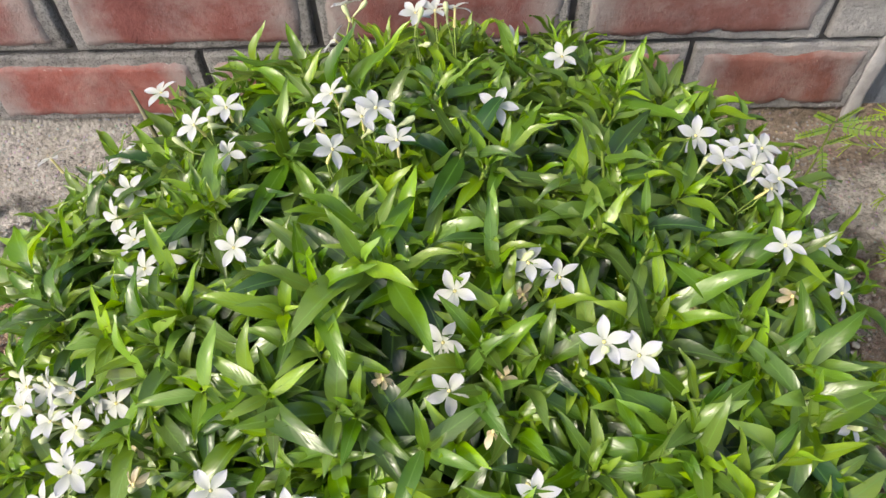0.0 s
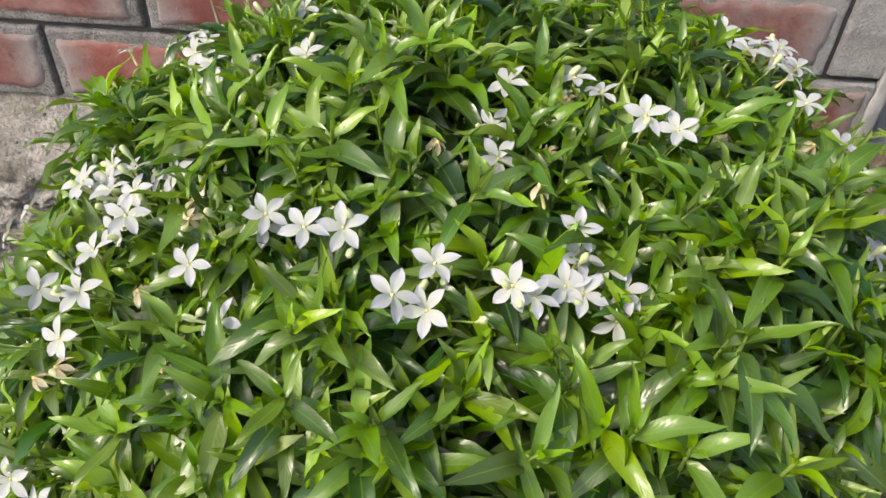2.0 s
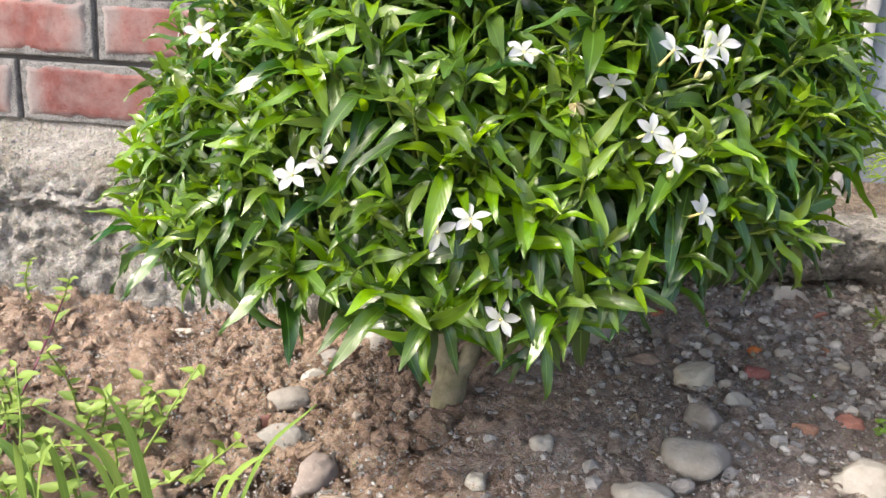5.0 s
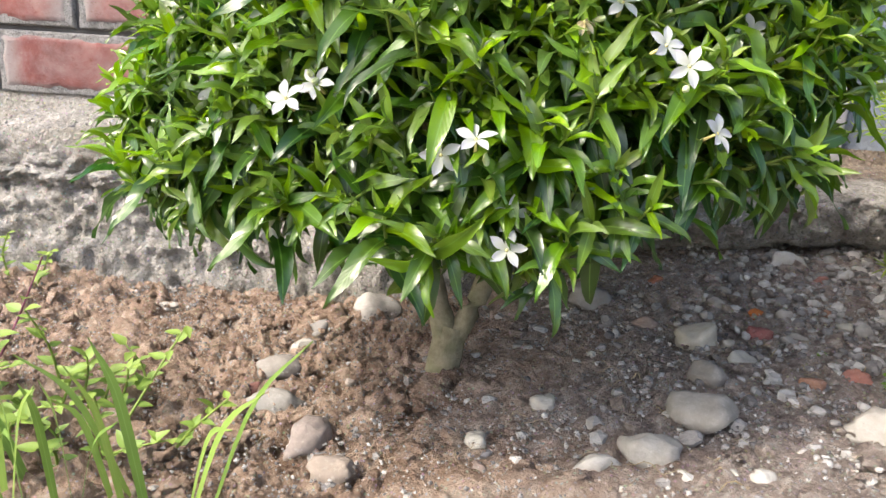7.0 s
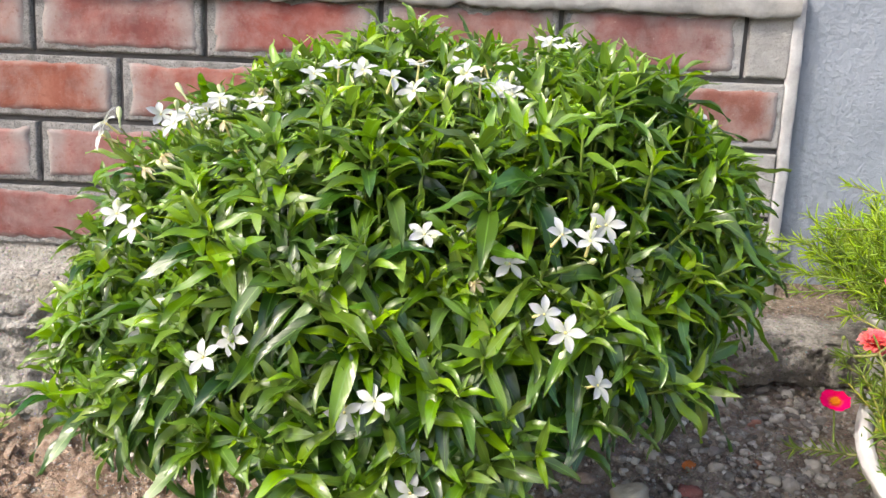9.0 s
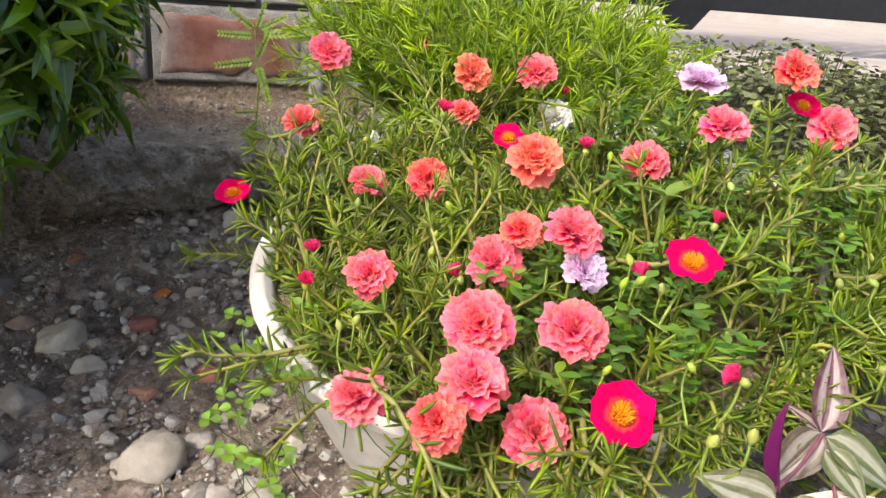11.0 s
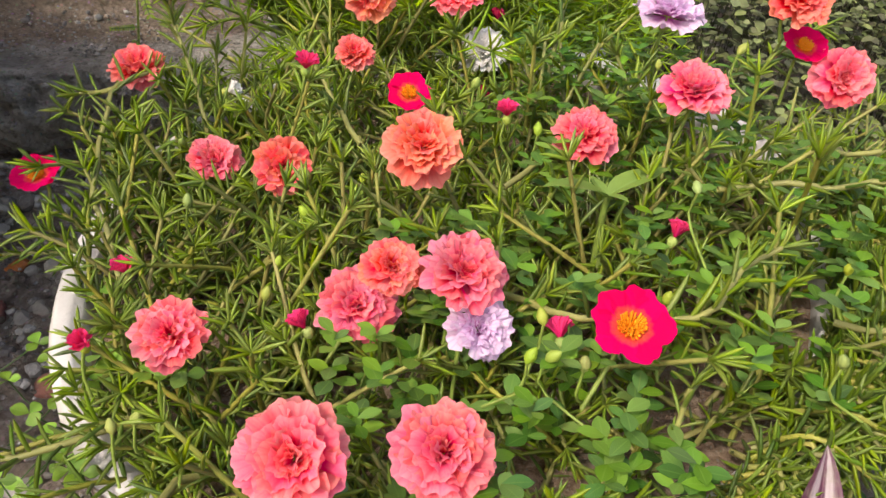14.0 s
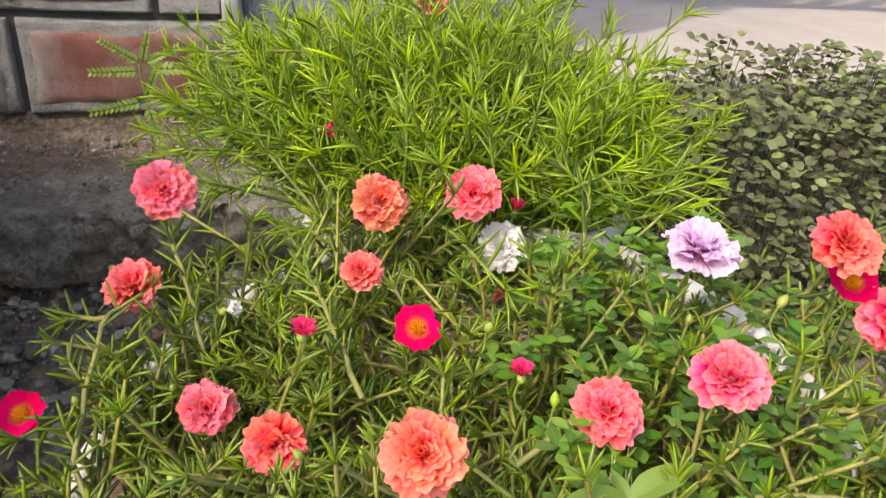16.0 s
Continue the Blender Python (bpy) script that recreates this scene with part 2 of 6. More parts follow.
def footing_material():
    k = Nodes("rough_footing_concrete")
    p = k.world_pos()
    c = k.ramp(k.noise(p, 40, 9, 0.7), (0.3, (0.24, 0.225, 0.2)), (0.52, (0.43, 0.405, 0.37)), (0.72, (0.64, 0.61, 0.57)))
    c = k.mix(k.ramp(k.noise(p, 9, 7, 0.65, 0.5), (0.48, 0.0), (0.66, 0.7)), c, (0.25, 0.225, 0.175))
    s = k.add("SeparateXYZ")
    k.link(p, s.inputs[0])
    wobble = k.math("MULTIPLY", k.math("SUBTRACT", k.noise(p, 22, 6), 0.5), 0.09)
    earth = k.math("MULTIPLY", k.ramp(k.math("ADD", k.math("ADD", s.outputs[1], 1.0), wobble), (0.925, 0.0), (0.95, 0.85)), k.ramp(s.outputs[0], (0.44, 0.0), (0.52, 1.0)))
    c = k.mix(earth, c, k.ramp(k.noise(p, 120, 8, 0.7), (0.3, (0.13, 0.09, 0.06)), (0.7, (0.4, 0.31, 0.23))))
    v = k.voronoi(p, 190)
    c = k.mix(k.ramp(v.outputs["Distance"], (0.12, 0.7), (0.36, 0.0)), c, k.mix(0.65, v.outputs["Color"], (0.38, 0.36, 0.33)))
    c = k.mix(k.ramp(k.noise(p, 170, 5, 0.7), (0.5, 0.0), (0.68, 0.75)), c, (0.12, 0.11, 0.095))
    k.bump(k.math("ADD", k.math("MULTIPLY", v.outputs["Distance"], -0.6), k.math("ADD", k.noise(p, 200, 8, 0.75), k.math("MULTIPLY", k.noise(p, 60, 6, 0.7), 1.5))), 1.0, 0.007)
    return k.done(c, 0.95, 0.2)


M["brick"] = brick_material()
M["mortar"] = cement_material("grey_mortar", (0.17, 0.165, 0.16), (0.40, 0.39, 0.38), 48, (0.40, 0.385, 0.37), 0.92, 1.0, 0.006, 0.75, lime=True)
M["groove"] = cement_material("dark_joint", (0.06, 0.058, 0.056), (0.1, 0.096, 0.093), 40, (0.12, 0.115, 0.11))
M["footing"] = footing_material()
M["coping"] = cement_material("coping_concrete", (0.2, 0.195, 0.19), (0.36, 0.35, 0.335), 30)
M["render_strip"] = cement_material("white_render", (0.3, 0.293, 0.29), (0.46, 0.452, 0.45), 45, (0.3, 0.29, 0.285))
M["driveway"] = cement_material("driveway_concrete", (0.35, 0.315, 0.29), (0.45, 0.405, 0.375), 8, (0.39, 0.345, 0.31), 0.85, 0.3)
M["column_paint"] = cement_material("blue_grey_paint", (0.215, 0.24, 0.278), (0.27, 0.298, 0.34), 9, (0.238, 0.264, 0.304), 0.6, 0.9, 0.007)
M["pale_wall"] = cement_material("pale_render", (0.46, 0.43, 0.4), (0.58, 0.55, 0.52), 6, (0.46, 0.42, 0.37))
M["plastic_pot"] = plain("cream_plastic", (0.56, 0.52, 0.45), 0.5, 0.15, 40)
M["pot"] = cement_material("worn_white_paint", (0.45, 0.44, 0.43), (0.68, 0.67, 0.66), 24, (0.36, 0.34, 0.31), 0.6, 0.35)


def soil_material(name="soil", potting=False):
    k = Nodes(name)
    p = k.world_pos()
    s = k.add("SeparateXYZ")
    k.link(p, s.inputs[0])
    clay = k.ramp(k.noise(p, 190 if potting else 28, 9, 0.68), (0.32, (0.16, 0.1, 0.066)), (0.52, (0.42, 0.30, 0.22)), (0.7, (0.64, 0.51, 0.40)))
    grit = k.ramp(k.noise(p, 60, 9, 0.72), (0.32, (0.135, 0.108, 0.092)), (0.52, (0.35, 0.285, 0.245)), (0.72, (0.6, 0.545, 0.49)))
    side = k.math("ADD", s.outputs[0], k.math("MULTIPLY", k.math("SUBTRACT", k.noise(p, 7, 5), 0.5), 0.5))
    c = clay if potting else k.mix(k.ramp(side, (0.30, 0.0), (0.50, 1.0)), clay, grit)
    v = k.voronoi(p, 520 if potting else 230)
    c = k.mix(k.ramp(v.outputs["Distance"], (0.15, 0.75), (0.38, 0.0)), c, k.mix(0.93 if potting else 0.78, v.outputs["Color"], (0.42, 0.37, 0.31)))
    k.bump(k.math("ADD", k.noise(p, 420 if potting else 130, 9, 0.75), k.math("MULTIPLY", k.noise(p, 160 if potting else 45, 8, 0.7), 1.6)), 1.0, 0.005 if potting else 0.009)
    return k.done(c, 0.95, 0.2)


M["soil"] = soil_material()
M["potting"] = soil_material("potting_soil", True)


def zebrina_material():
    k = Nodes("striped_zebrina_leaf")
    u, v = k.uv()
    d = k.math("MULTIPLY", k.math("ABSOLUTE", k.math("SUBTRACT", u, 0.5)), 2.0)
    d = k.math("ADD", d, k.math("MULTIPLY", k.math("SUBTRACT", k.noise(k.pos(), 5, 4), 0.5), 0.2))
    c = k.mix(k.tint(), (0.085, 0.12, 0.04), (0.085, 0.018, 0.045))
    silver = k.mix(k.tint(), (0.27, 0.30, 0.22), (0.33, 0.27, 0.29))
    band = k.ramp(d, (0.12, 0.0), (0.22, 1.0), (0.5, 1.0), (0.66, 0.0))
    c = k.mix(band, c, silver)
    c = k.mix(k.ramp(k.noise(k.pos(), 9, 5), (0.45, 0.0), (0.75, 0.55)), c, (0.2, 0.19, 0.12))
    k.bump(k.math("SINE", k.math("MULTIPLY", u, 60.0)), 0.2, 0.0005)
    return k.done(c, 0.4, 0.45, thin=0.12)


M["zebrina"] = zebrina_material()
M["zebrina_under"] = plain("purple_leaf_underside", (0.15, 0.012, 0.11), 0.4, 0.25, 100, 0.2)


# ---- mesh helpers ----
def smooth(a, b, x):
    t = np.clip((np.asarray(x, float) - a) / (b - a), 0, 1)
    return t * t * (3 - 2 * t)


class Batch:
    """Gathers quads with their UVs and tints into one mesh."""

    def __init__(self):
        self.v, self.f, self.u, self.t, self.n = [], [], [], [], 0

    def add(self, v, f, u=None, t=0.0):
        v = np.asarray(v, float)
        self.v.append(v)
        self.f.append(np.asarray(f, int) + self.n)
        self.u.append(np.zeros((len(v), 2)) if u is None else np.asarray(u, float))
        self.t.append(np.broadcast_to(np.asarray(t, float), (len(v),)))
        self.n += len(v)

    def scatter(self, shape, mats, tints):
        """One copy of a shape (v, f, u) for each 4x4 matrix."""
        v, f, u = shape
        mats = np.asarray(mats)
        if not len(mats):
            return
        w = np.einsum("nij,kj->nki", mats[:, :3, :3], v) + mats[:, None, :3, 3]
        n, k = len(mats), len(v)
        self.add(w.reshape(-1, 3), (f[None] + (np.arange(n) * k)[:, None, None]).reshape(-1, 4), np.tile(u, (n, 1)), np.repeat(tints, k))

    def mesh(self, name, material, shade=True):
        v, f = np.concatenate(self.v), np.concatenate(self.f)
        u, t = np.concatenate(self.u), np.concatenate(self.t)
        me = bpy.data.meshes.new(name)
        me.vertices.add(len(v))
        me.vertices.foreach_set("co", v.astype(np.float32).ravel())
        me.loops.add(f.size)
        me.loops.foreach_set("vertex_index", f.astype(np.int32).ravel())
        me.polygons.add(len(f))
        me.polygons.foreach_set("loop_start", np.arange(0, f.size, 4, dtype=np.int32))
        me.update(calc_edges=True)
        me.polygons.foreach_set("use_smooth", np.full(len(f), shade))
        me.uv_layers.new(name="UVMap").data.foreach_set("uv", u[f.ravel()].astype(np.float32).ravel())
        me.attributes.new("tint", "FLOAT", "POINT").data.foreach_set("value", t.astype(np.float32))
        me.materials.append(material)
        return me


def grid(nu, nv, fn):
    """A sheet of nu x nv quads; fn(u, v) with u across and v along gives the points."""
    u, v = np.meshgrid(np.linspace(0, 1, nu + 1), np.linspace(0, 1, nv + 1))
    u, v = u.ravel(), v.ravel()
    i = np.arange(nu)[None] + (np.arange(nv) * (nu + 1))[:, None]
    i = i.ravel()
    f = np.stack([i, i + 1, i + nu + 2, i + nu + 1], 1)
    return np.stack(fn(u, v), 1), f, np.stack([u, v], 1)


def tube(path, radii, sides=6):
    """A round tube along a path, closed at its ends by narrowing."""
    path = np.asarray(path, float)
    n = len(path)
    radii = np.broadcast_to(np.asarray(radii, float), (n,))
    d = np.gradient(path, axis=0)
    d /= np.linalg.norm(d, axis=1)[:, None] + 1e-9
    ref = np.where(np.abs(d[:, 2:]) < 0.9, [[0, 0, 1.0]], [[1.0, 0, 0]])
    a = np.cross(d, ref)
    a /= np.linalg.norm(a, axis=1)[:, None] + 1e-9
    b = np.cross(d, a)
    ang = np.linspace(0, 2 * np.pi, sides, endpoint=False)
    ring = path[:, None] + radii[:, None, None] * (np.cos(ang)[None, :, None] * a[:, None] + np.sin(ang)[None, :, None] * b[:, None])
    j = np.arange(sides)
    f = [np.stack([k * sides + j, k * sides + (j + 1) % sides, (k + 1) * sides + (j + 1) % sides, (k + 1) * sides + j], 1) for k in range(n - 1)]
    u = np.stack([np.tile(j / sides, n), np.repeat(np.linspace(0, 1, n), sides)], 1)
    return ring.reshape(-1, 3), np.concatenate(f), u


def frames(origin, along, normal, scale=1.0, side=None):
    """4x4 matrices whose y runs along, z near normal."""
    o, y, z = (np.atleast_2d(np.asarray(a, float)) for a in (origin, along, normal))
    y = y / np.linalg.norm(y, axis=1)[:, None]
    x = np.cross(y, z)
    x /= np.linalg.norm(x, axis=1)[:, None] + 1e-9
    z = np.cross(x, y)
    n = max(len(o), len(y))
    s = np.broadcast_to(np.asarray(scale, float), (n,))
    w = s if side is None else np.broadcast_to(np.asarray(side, float), (n,))
    m = np.zeros((n, 4, 4))
    m[:, :3, 0], m[:, :3, 1], m[:, :3, 2], m[:, :3, 3], m[:, 3, 3] = x * w[:, None], y * s[:, None], z * s[:, None], o, 1
    return m


def unit(v):
    v = np.asarray(v, float)
    return v / (np.linalg.norm(v, axis=-1, keepdims=True) + 1e-9)


def bend(path_len, droop):
    """Arc of a leaf: forward and drop for v in 0..1."""
    return lambda v: (path_len * np.sin(droop * v + 1e-6) / (droop + 1e-6), -path_len * (1 - np.cos(droop * v)) / (droop + 1e-6))


def leaf_shape(width, droop, fold=0.35, nu=4, nv=7, wave=0.02, blunt=1.0, seed=0):
    """A pointed leaf of length 1 along y, folded along its midrib and arching down."""
    arc = bend(1.0, droop)

    def fn(u, v):
        w = width * np.sin(np.pi * np.clip(v, 0, 1) ** (0.8 * blunt)) ** 0.85 * (1 - 0.25 * v) + 0.012 * (1 - v)
        s = (u - 0.5) * w
        y, z = arc(v)
        lift = np.abs(s) * fold + wave * np.sin(v * 9 + seed) * np.abs(2 * u - 1)
        return s, y + lift * np.sin(droop * v), z + lift * np.cos(droop * v)

    return grid(nu, nv, fn)


def thing(name, base, label, category, group="", kind=""):
    ob = new(name)
    ob.location = base
    ob.empty_display_size = 0.05
    return tagged(ob, label, category, group, kind)


def part(name, mesh, parent, m=None, label=""):
    """One mesh object under a thing (m in the world) or under a part (m in that part's own frame)."""
    ob = new(name, mesh)
    m = Matrix.Identity(4) if m is None else Matrix([[float(c) for c in row] for row in m])
    if parent is not None:
        ob.parent = parent
        if parent.parent is None:
            m = parent.matrix_basis.inverted() @ m
    ob.matrix_basis = m
    if label:
        ob["label"] = label
    return ob


def solid(name, mesh, label="", category="", kind="", group=""):
    return tagged(new(name, mesh), label, category, group, kind)


def box_mesh(name, lo, hi, material, bevel=0.004):
    bm = bmesh.new()
    bmesh.ops.create_cube(bm, size=1)
    for v in bm.verts:
        v.co = [(a + b) / 2 + c * (b - a) for a, b, c in zip(lo, hi, v.co)]
    if bevel:
        bmesh.ops.bevel(bm, geom=bm.edges[:], offset=bevel, segments=2, affect="EDGES")
    me = bpy.data.meshes.new(name)
    bm.to_mesh(me)
    bm.free()
    me.materials.append(material)
    return me


def lattice(i, seed):
    """A random number from -1 to 1 for each point of a whole-number lattice."""
    n = (i[..., 0] * 374761393 + i[..., 1] * 668265263 + i[..., 2] * 1442695041 + seed * 974711) & 0x7FFFFFFF
    n = ((n ^ (n >> 13)) * 1274126177) & 0x7FFFFFFF
    n = ((n ^ (n >> 15)) * 1911520717) & 0x7FFFFFFF
    return ((n >> 8) & 0xFFFF) / 32767.5 - 1


def noise3(p, scale, octaves=3):
    """Smooth lattice noise of many points at once, about -1 to 1."""
    p = np.asarray(p, float) * scale * 0.54
    out, amp, total = np.zeros(len(p)), 1.0, 0.0
    for o in range(octaves):
        c = np.floor(p).astype(np.int64)
        f = p - c
        f = f * f * (3 - 2 * f)
        for k in range(8):
            d = np.array([k & 1, k >> 1 & 1, k >> 2])
            out += amp * lattice(c + d, o) * np.prod(np.where(d, f, 1 - f), axis=1)
        total += amp
        p, amp = p * 2.07 + 17.3, amp * 0.5
    return 1.6 * out / total


def ground_z(x, y):
    """The height of the bed, without its clods."""
    return 0.055 + 0.09 * smooth(0.1, 0.7, x) + 0.06 * smooth(0.7, 1.15, x) * smooth(-1.3, -0.4, y) + 0.035 * smooth(-0.35, -0.1, y) * smooth(0.3, 0.7, x)


def blob(name, material, size, seed, flat=0.7, rings=16, sides=22, lumpy=0.18, square=0.0, cuts=7):
    """A rounded stone."""
    r = np.random.default_rng(seed)
    v, f, u = grid(sides, rings, lambda u, v: (np.sin(np.pi * v) * np.cos(2 * np.pi * u), np.sin(np.pi * v) * np.sin(2 * np.pi * u), -np.cos(np.pi * v)))
    if square:
        v = np.sign(v) * np.abs(v) ** (1 - square)
    for _ in range(cuts):
        d = unit(r.normal(size=3))
        v = v - d * np.maximum(0, v @ d - r.uniform(0.55, 0.9))[:, None] * 0.9
    v = v * (1 + lumpy * noise3(v + r.uniform(-9, 9, 3), 3.4, 4))[:, None] * np.array([1, size[1] / size[0], flat]) * size[0] / 2
    b = Batch()
    b.add(v, f, u)
    return b.mesh(name, material)

# ---- ground, footing, wall, column, driveway, gate ----
def spaced(lo, hi, fine_lo, fine_hi, step, far_steps):
    """Coordinates that are close together in the middle and wide apart far off."""
    mid = np.arange(fine_lo, fine_hi + step / 2, step)
    left = fine_lo - np.geomspace(step, fine_lo - lo, far_steps)[::-1]
    right = fine_hi + np.geomspace(step, hi - fine_hi, far_steps)
    return np.concatenate([left, mid, right])


def cells(p, scale, seed):
    """Rounded lumps with creases between them: height 0 to 1 over the plan."""
    q = p[:, :2] * scale
    c = np.floor(q).astype(np.int64)
    near, second, tall = np.full(len(q), 9.0), np.full(len(q), 9.0), np.zeros(len(q))
    for dx in (-1, 0, 1):
        for dy in (-1, 0, 1):
            i = np.stack([c[:, 0] + dx, c[:, 1] + dy, np.full(len(q), seed)], 1)
            m = np.stack([lattice(i, seed), lattice(i, seed + 7)], 1) * 0.45 + 0.5
            d = np.linalg.norm(i[:, :2] + m - q, axis=1)
            closer = d < near
            second = np.where(closer, near, np.minimum(second, d))
            tall = np.where(closer, 0.5 + 0.5 * lattice(i, seed + 13), tall)
            near = np.where(closer, d, near)
    return smooth(0.0, 0.45, second - near) * (0.25 + 0.75 * tall)


def build_ground():
    xs, ys = spaced(-400, 400, -0.6, 1.3, 0.0046, 28), spaced(-400, 600, -0.85, 0.02, 0.0046, 28)
    x, y = np.meshgrid(xs, ys)
    x, y = x.ravel(), y.ravel()
    p = np.stack([x, y, 0 * x], 1)
    near = smooth(-1.6, -0.8, x) * (1 - smooth(1.9, 2.6, x)) * smooth(-2.2, -1.3, y) * (1 - smooth(0.1, 0.5, y))
    clay = 1 - smooth(0.2, 0.5, x)
    z = ground_z(np.clip(x, -2, 2), np.clip(y, -2, 0.2))
    lump = noise3(p, 22, 3)
    z = z + near * (clay * (0.011 * np.maximum(lump, -0.5) + 0.017 * cells(p + 0.012 * noise3(p + 2, 40, 2)[:, None], 24, 3) + 0.012 * cells(p + 0.006 * noise3(p + 8, 90, 2)[:, None], 62, 5) + 0.010 * np.abs(noise3(p + 11, 170, 3)) - 0.008) + 0.004 * noise3(p + 5, 60, 3) + (1 - clay) * 0.005 * cells(p, 70, 9) + 0.0026 * noise3(p + 7, 300, 2))
    nx, ny = len(xs), len(ys)
    i = (np.arange(nx - 1)[None] + (np.arange(ny - 1) * nx)[:, None]).ravel()
    b = Batch()
    b.add(np.stack([x, y, z], 1), np.stack([i, i + 1, i + nx + 1, i + nx], 1))
    return solid("ground", b.mesh("ground", M["soil"]), "brown clay soil turning to grey gritty gravel, sunlit and uneven", "ground", "structure")


build_ground()

COURSES = [(0.305, 0.125), (0.400, 0.0), (0.495, 0.125), (0.590, 0.0)]
WALL_LEFT, WALL_RIGHT = -1.9, 0.813


def build_footing():
    """The rough concrete foot of the wall: a ledge on one side, a broken slab with a hollow under it on the other."""
    prof_a = np.array([(0.004, 0.310), (-0.004, 0.286), (-0.028, 0.272), (-0.052, 0.262), (-0.060, 0.245), (-0.058, 0.214), (-0.068, 0.206), (-0.066, 0.192), (-0.058, 0.188), (-0.074, 0.15), (-0.085, 0.1), (-0.1, 0.0)])
    prof_b = np.array([(0.004, 0.310), (0.0, 0.290), (-0.03, 0.281), (-0.06, 0.273), (-0.095, 0.268), (-0.124, 0.263), (-0.137, 0.250), (-0.139, 0.225), (-0.128, 0.203), (-0.09, 0.19), (-0.05, 0.16), (-0.05, 0.0)])
    nu, nv = 440, 80

    def fn(u, v):
        x = np.interp(u, [0, 0.08, 1], [WALL_LEFT, -0.72, 1.16])
        k = np.linspace(0, 1, 12)
        w = smooth(0.36, 0.50, x)
        y = (1 - w) * np.interp(v, k, prof_a[:, 0]) + w * np.interp(v, k, prof_b[:, 0])
        z = (1 - w) * np.interp(v, k, prof_a[:, 1]) + w * np.interp(v, k, prof_b[:, 1])
        p = np.stack([x, y, z], 1)
        edge = np.clip(v * 9 - 0.6, 0, 1)
        rough = smooth(0.33, 0.48, v)
        amp = edge * (0.0045 + 0.009 * rough)
        n = noise3(p, 150, 4)
        y = y - amp * n - rough * 0.006 * np.abs(noise3(p + 4, 260, 3))
        z = z + 0.5 * amp * noise3(p + 9, 60, 3) + 0.006 * w * noise3(p * [1, 0, 0], 9, 2) * edge
        return x, y, z

    b = Batch()
    b.add(*grid(nu, nv, fn))
    return solid("wall_footing", b.mesh("wall_footing", M["footing"]), "rough mossy concrete footing ledge at the foot of the brick wall", "wall footing", "structure")


build_footing()


def face_block(w, h, d, seed, step, ragged, relief, soft):
    """A worn block face towards -y whose rim sinks away unevenly."""
    def steps(size):
        half = size / 2
        edge = np.array([0.0, 0.001, 0.0025, 0.0045])
        mid = np.linspace(-half + 0.007, half - 0.007, max(3, int(size / step)))
        return np.concatenate([-half + edge, mid, half - edge[::-1]])
    xs, zs = steps(w), steps(h)
    x, z = np.meshgrid(xs, zs)
    x, z = x.ravel(), z.ravel()
    p = np.stack([x + seed, 0 * x + seed, z], 1)
    away = np.minimum(w / 2 - np.abs(x), h / 2 - np.abs(z))
    y = -d * smooth(0, soft, away - ragged * np.maximum(-0.2, noise3(p, 90, 4))) - relief * noise3(p + 2, 70, 4) * (away > 0) + 0.004 * (away < 1e-6)
    nx = len(xs)
    i = (np.arange(nx - 1)[None] + (np.arange(len(zs) - 1) * nx)[:, None]).ravel()
    return np.stack([x, y, z], 1), np.stack([i, i + 1, i + nx + 1, i + nx], 1), np.stack([x / w + 0.5, z / h + 0.5], 1)


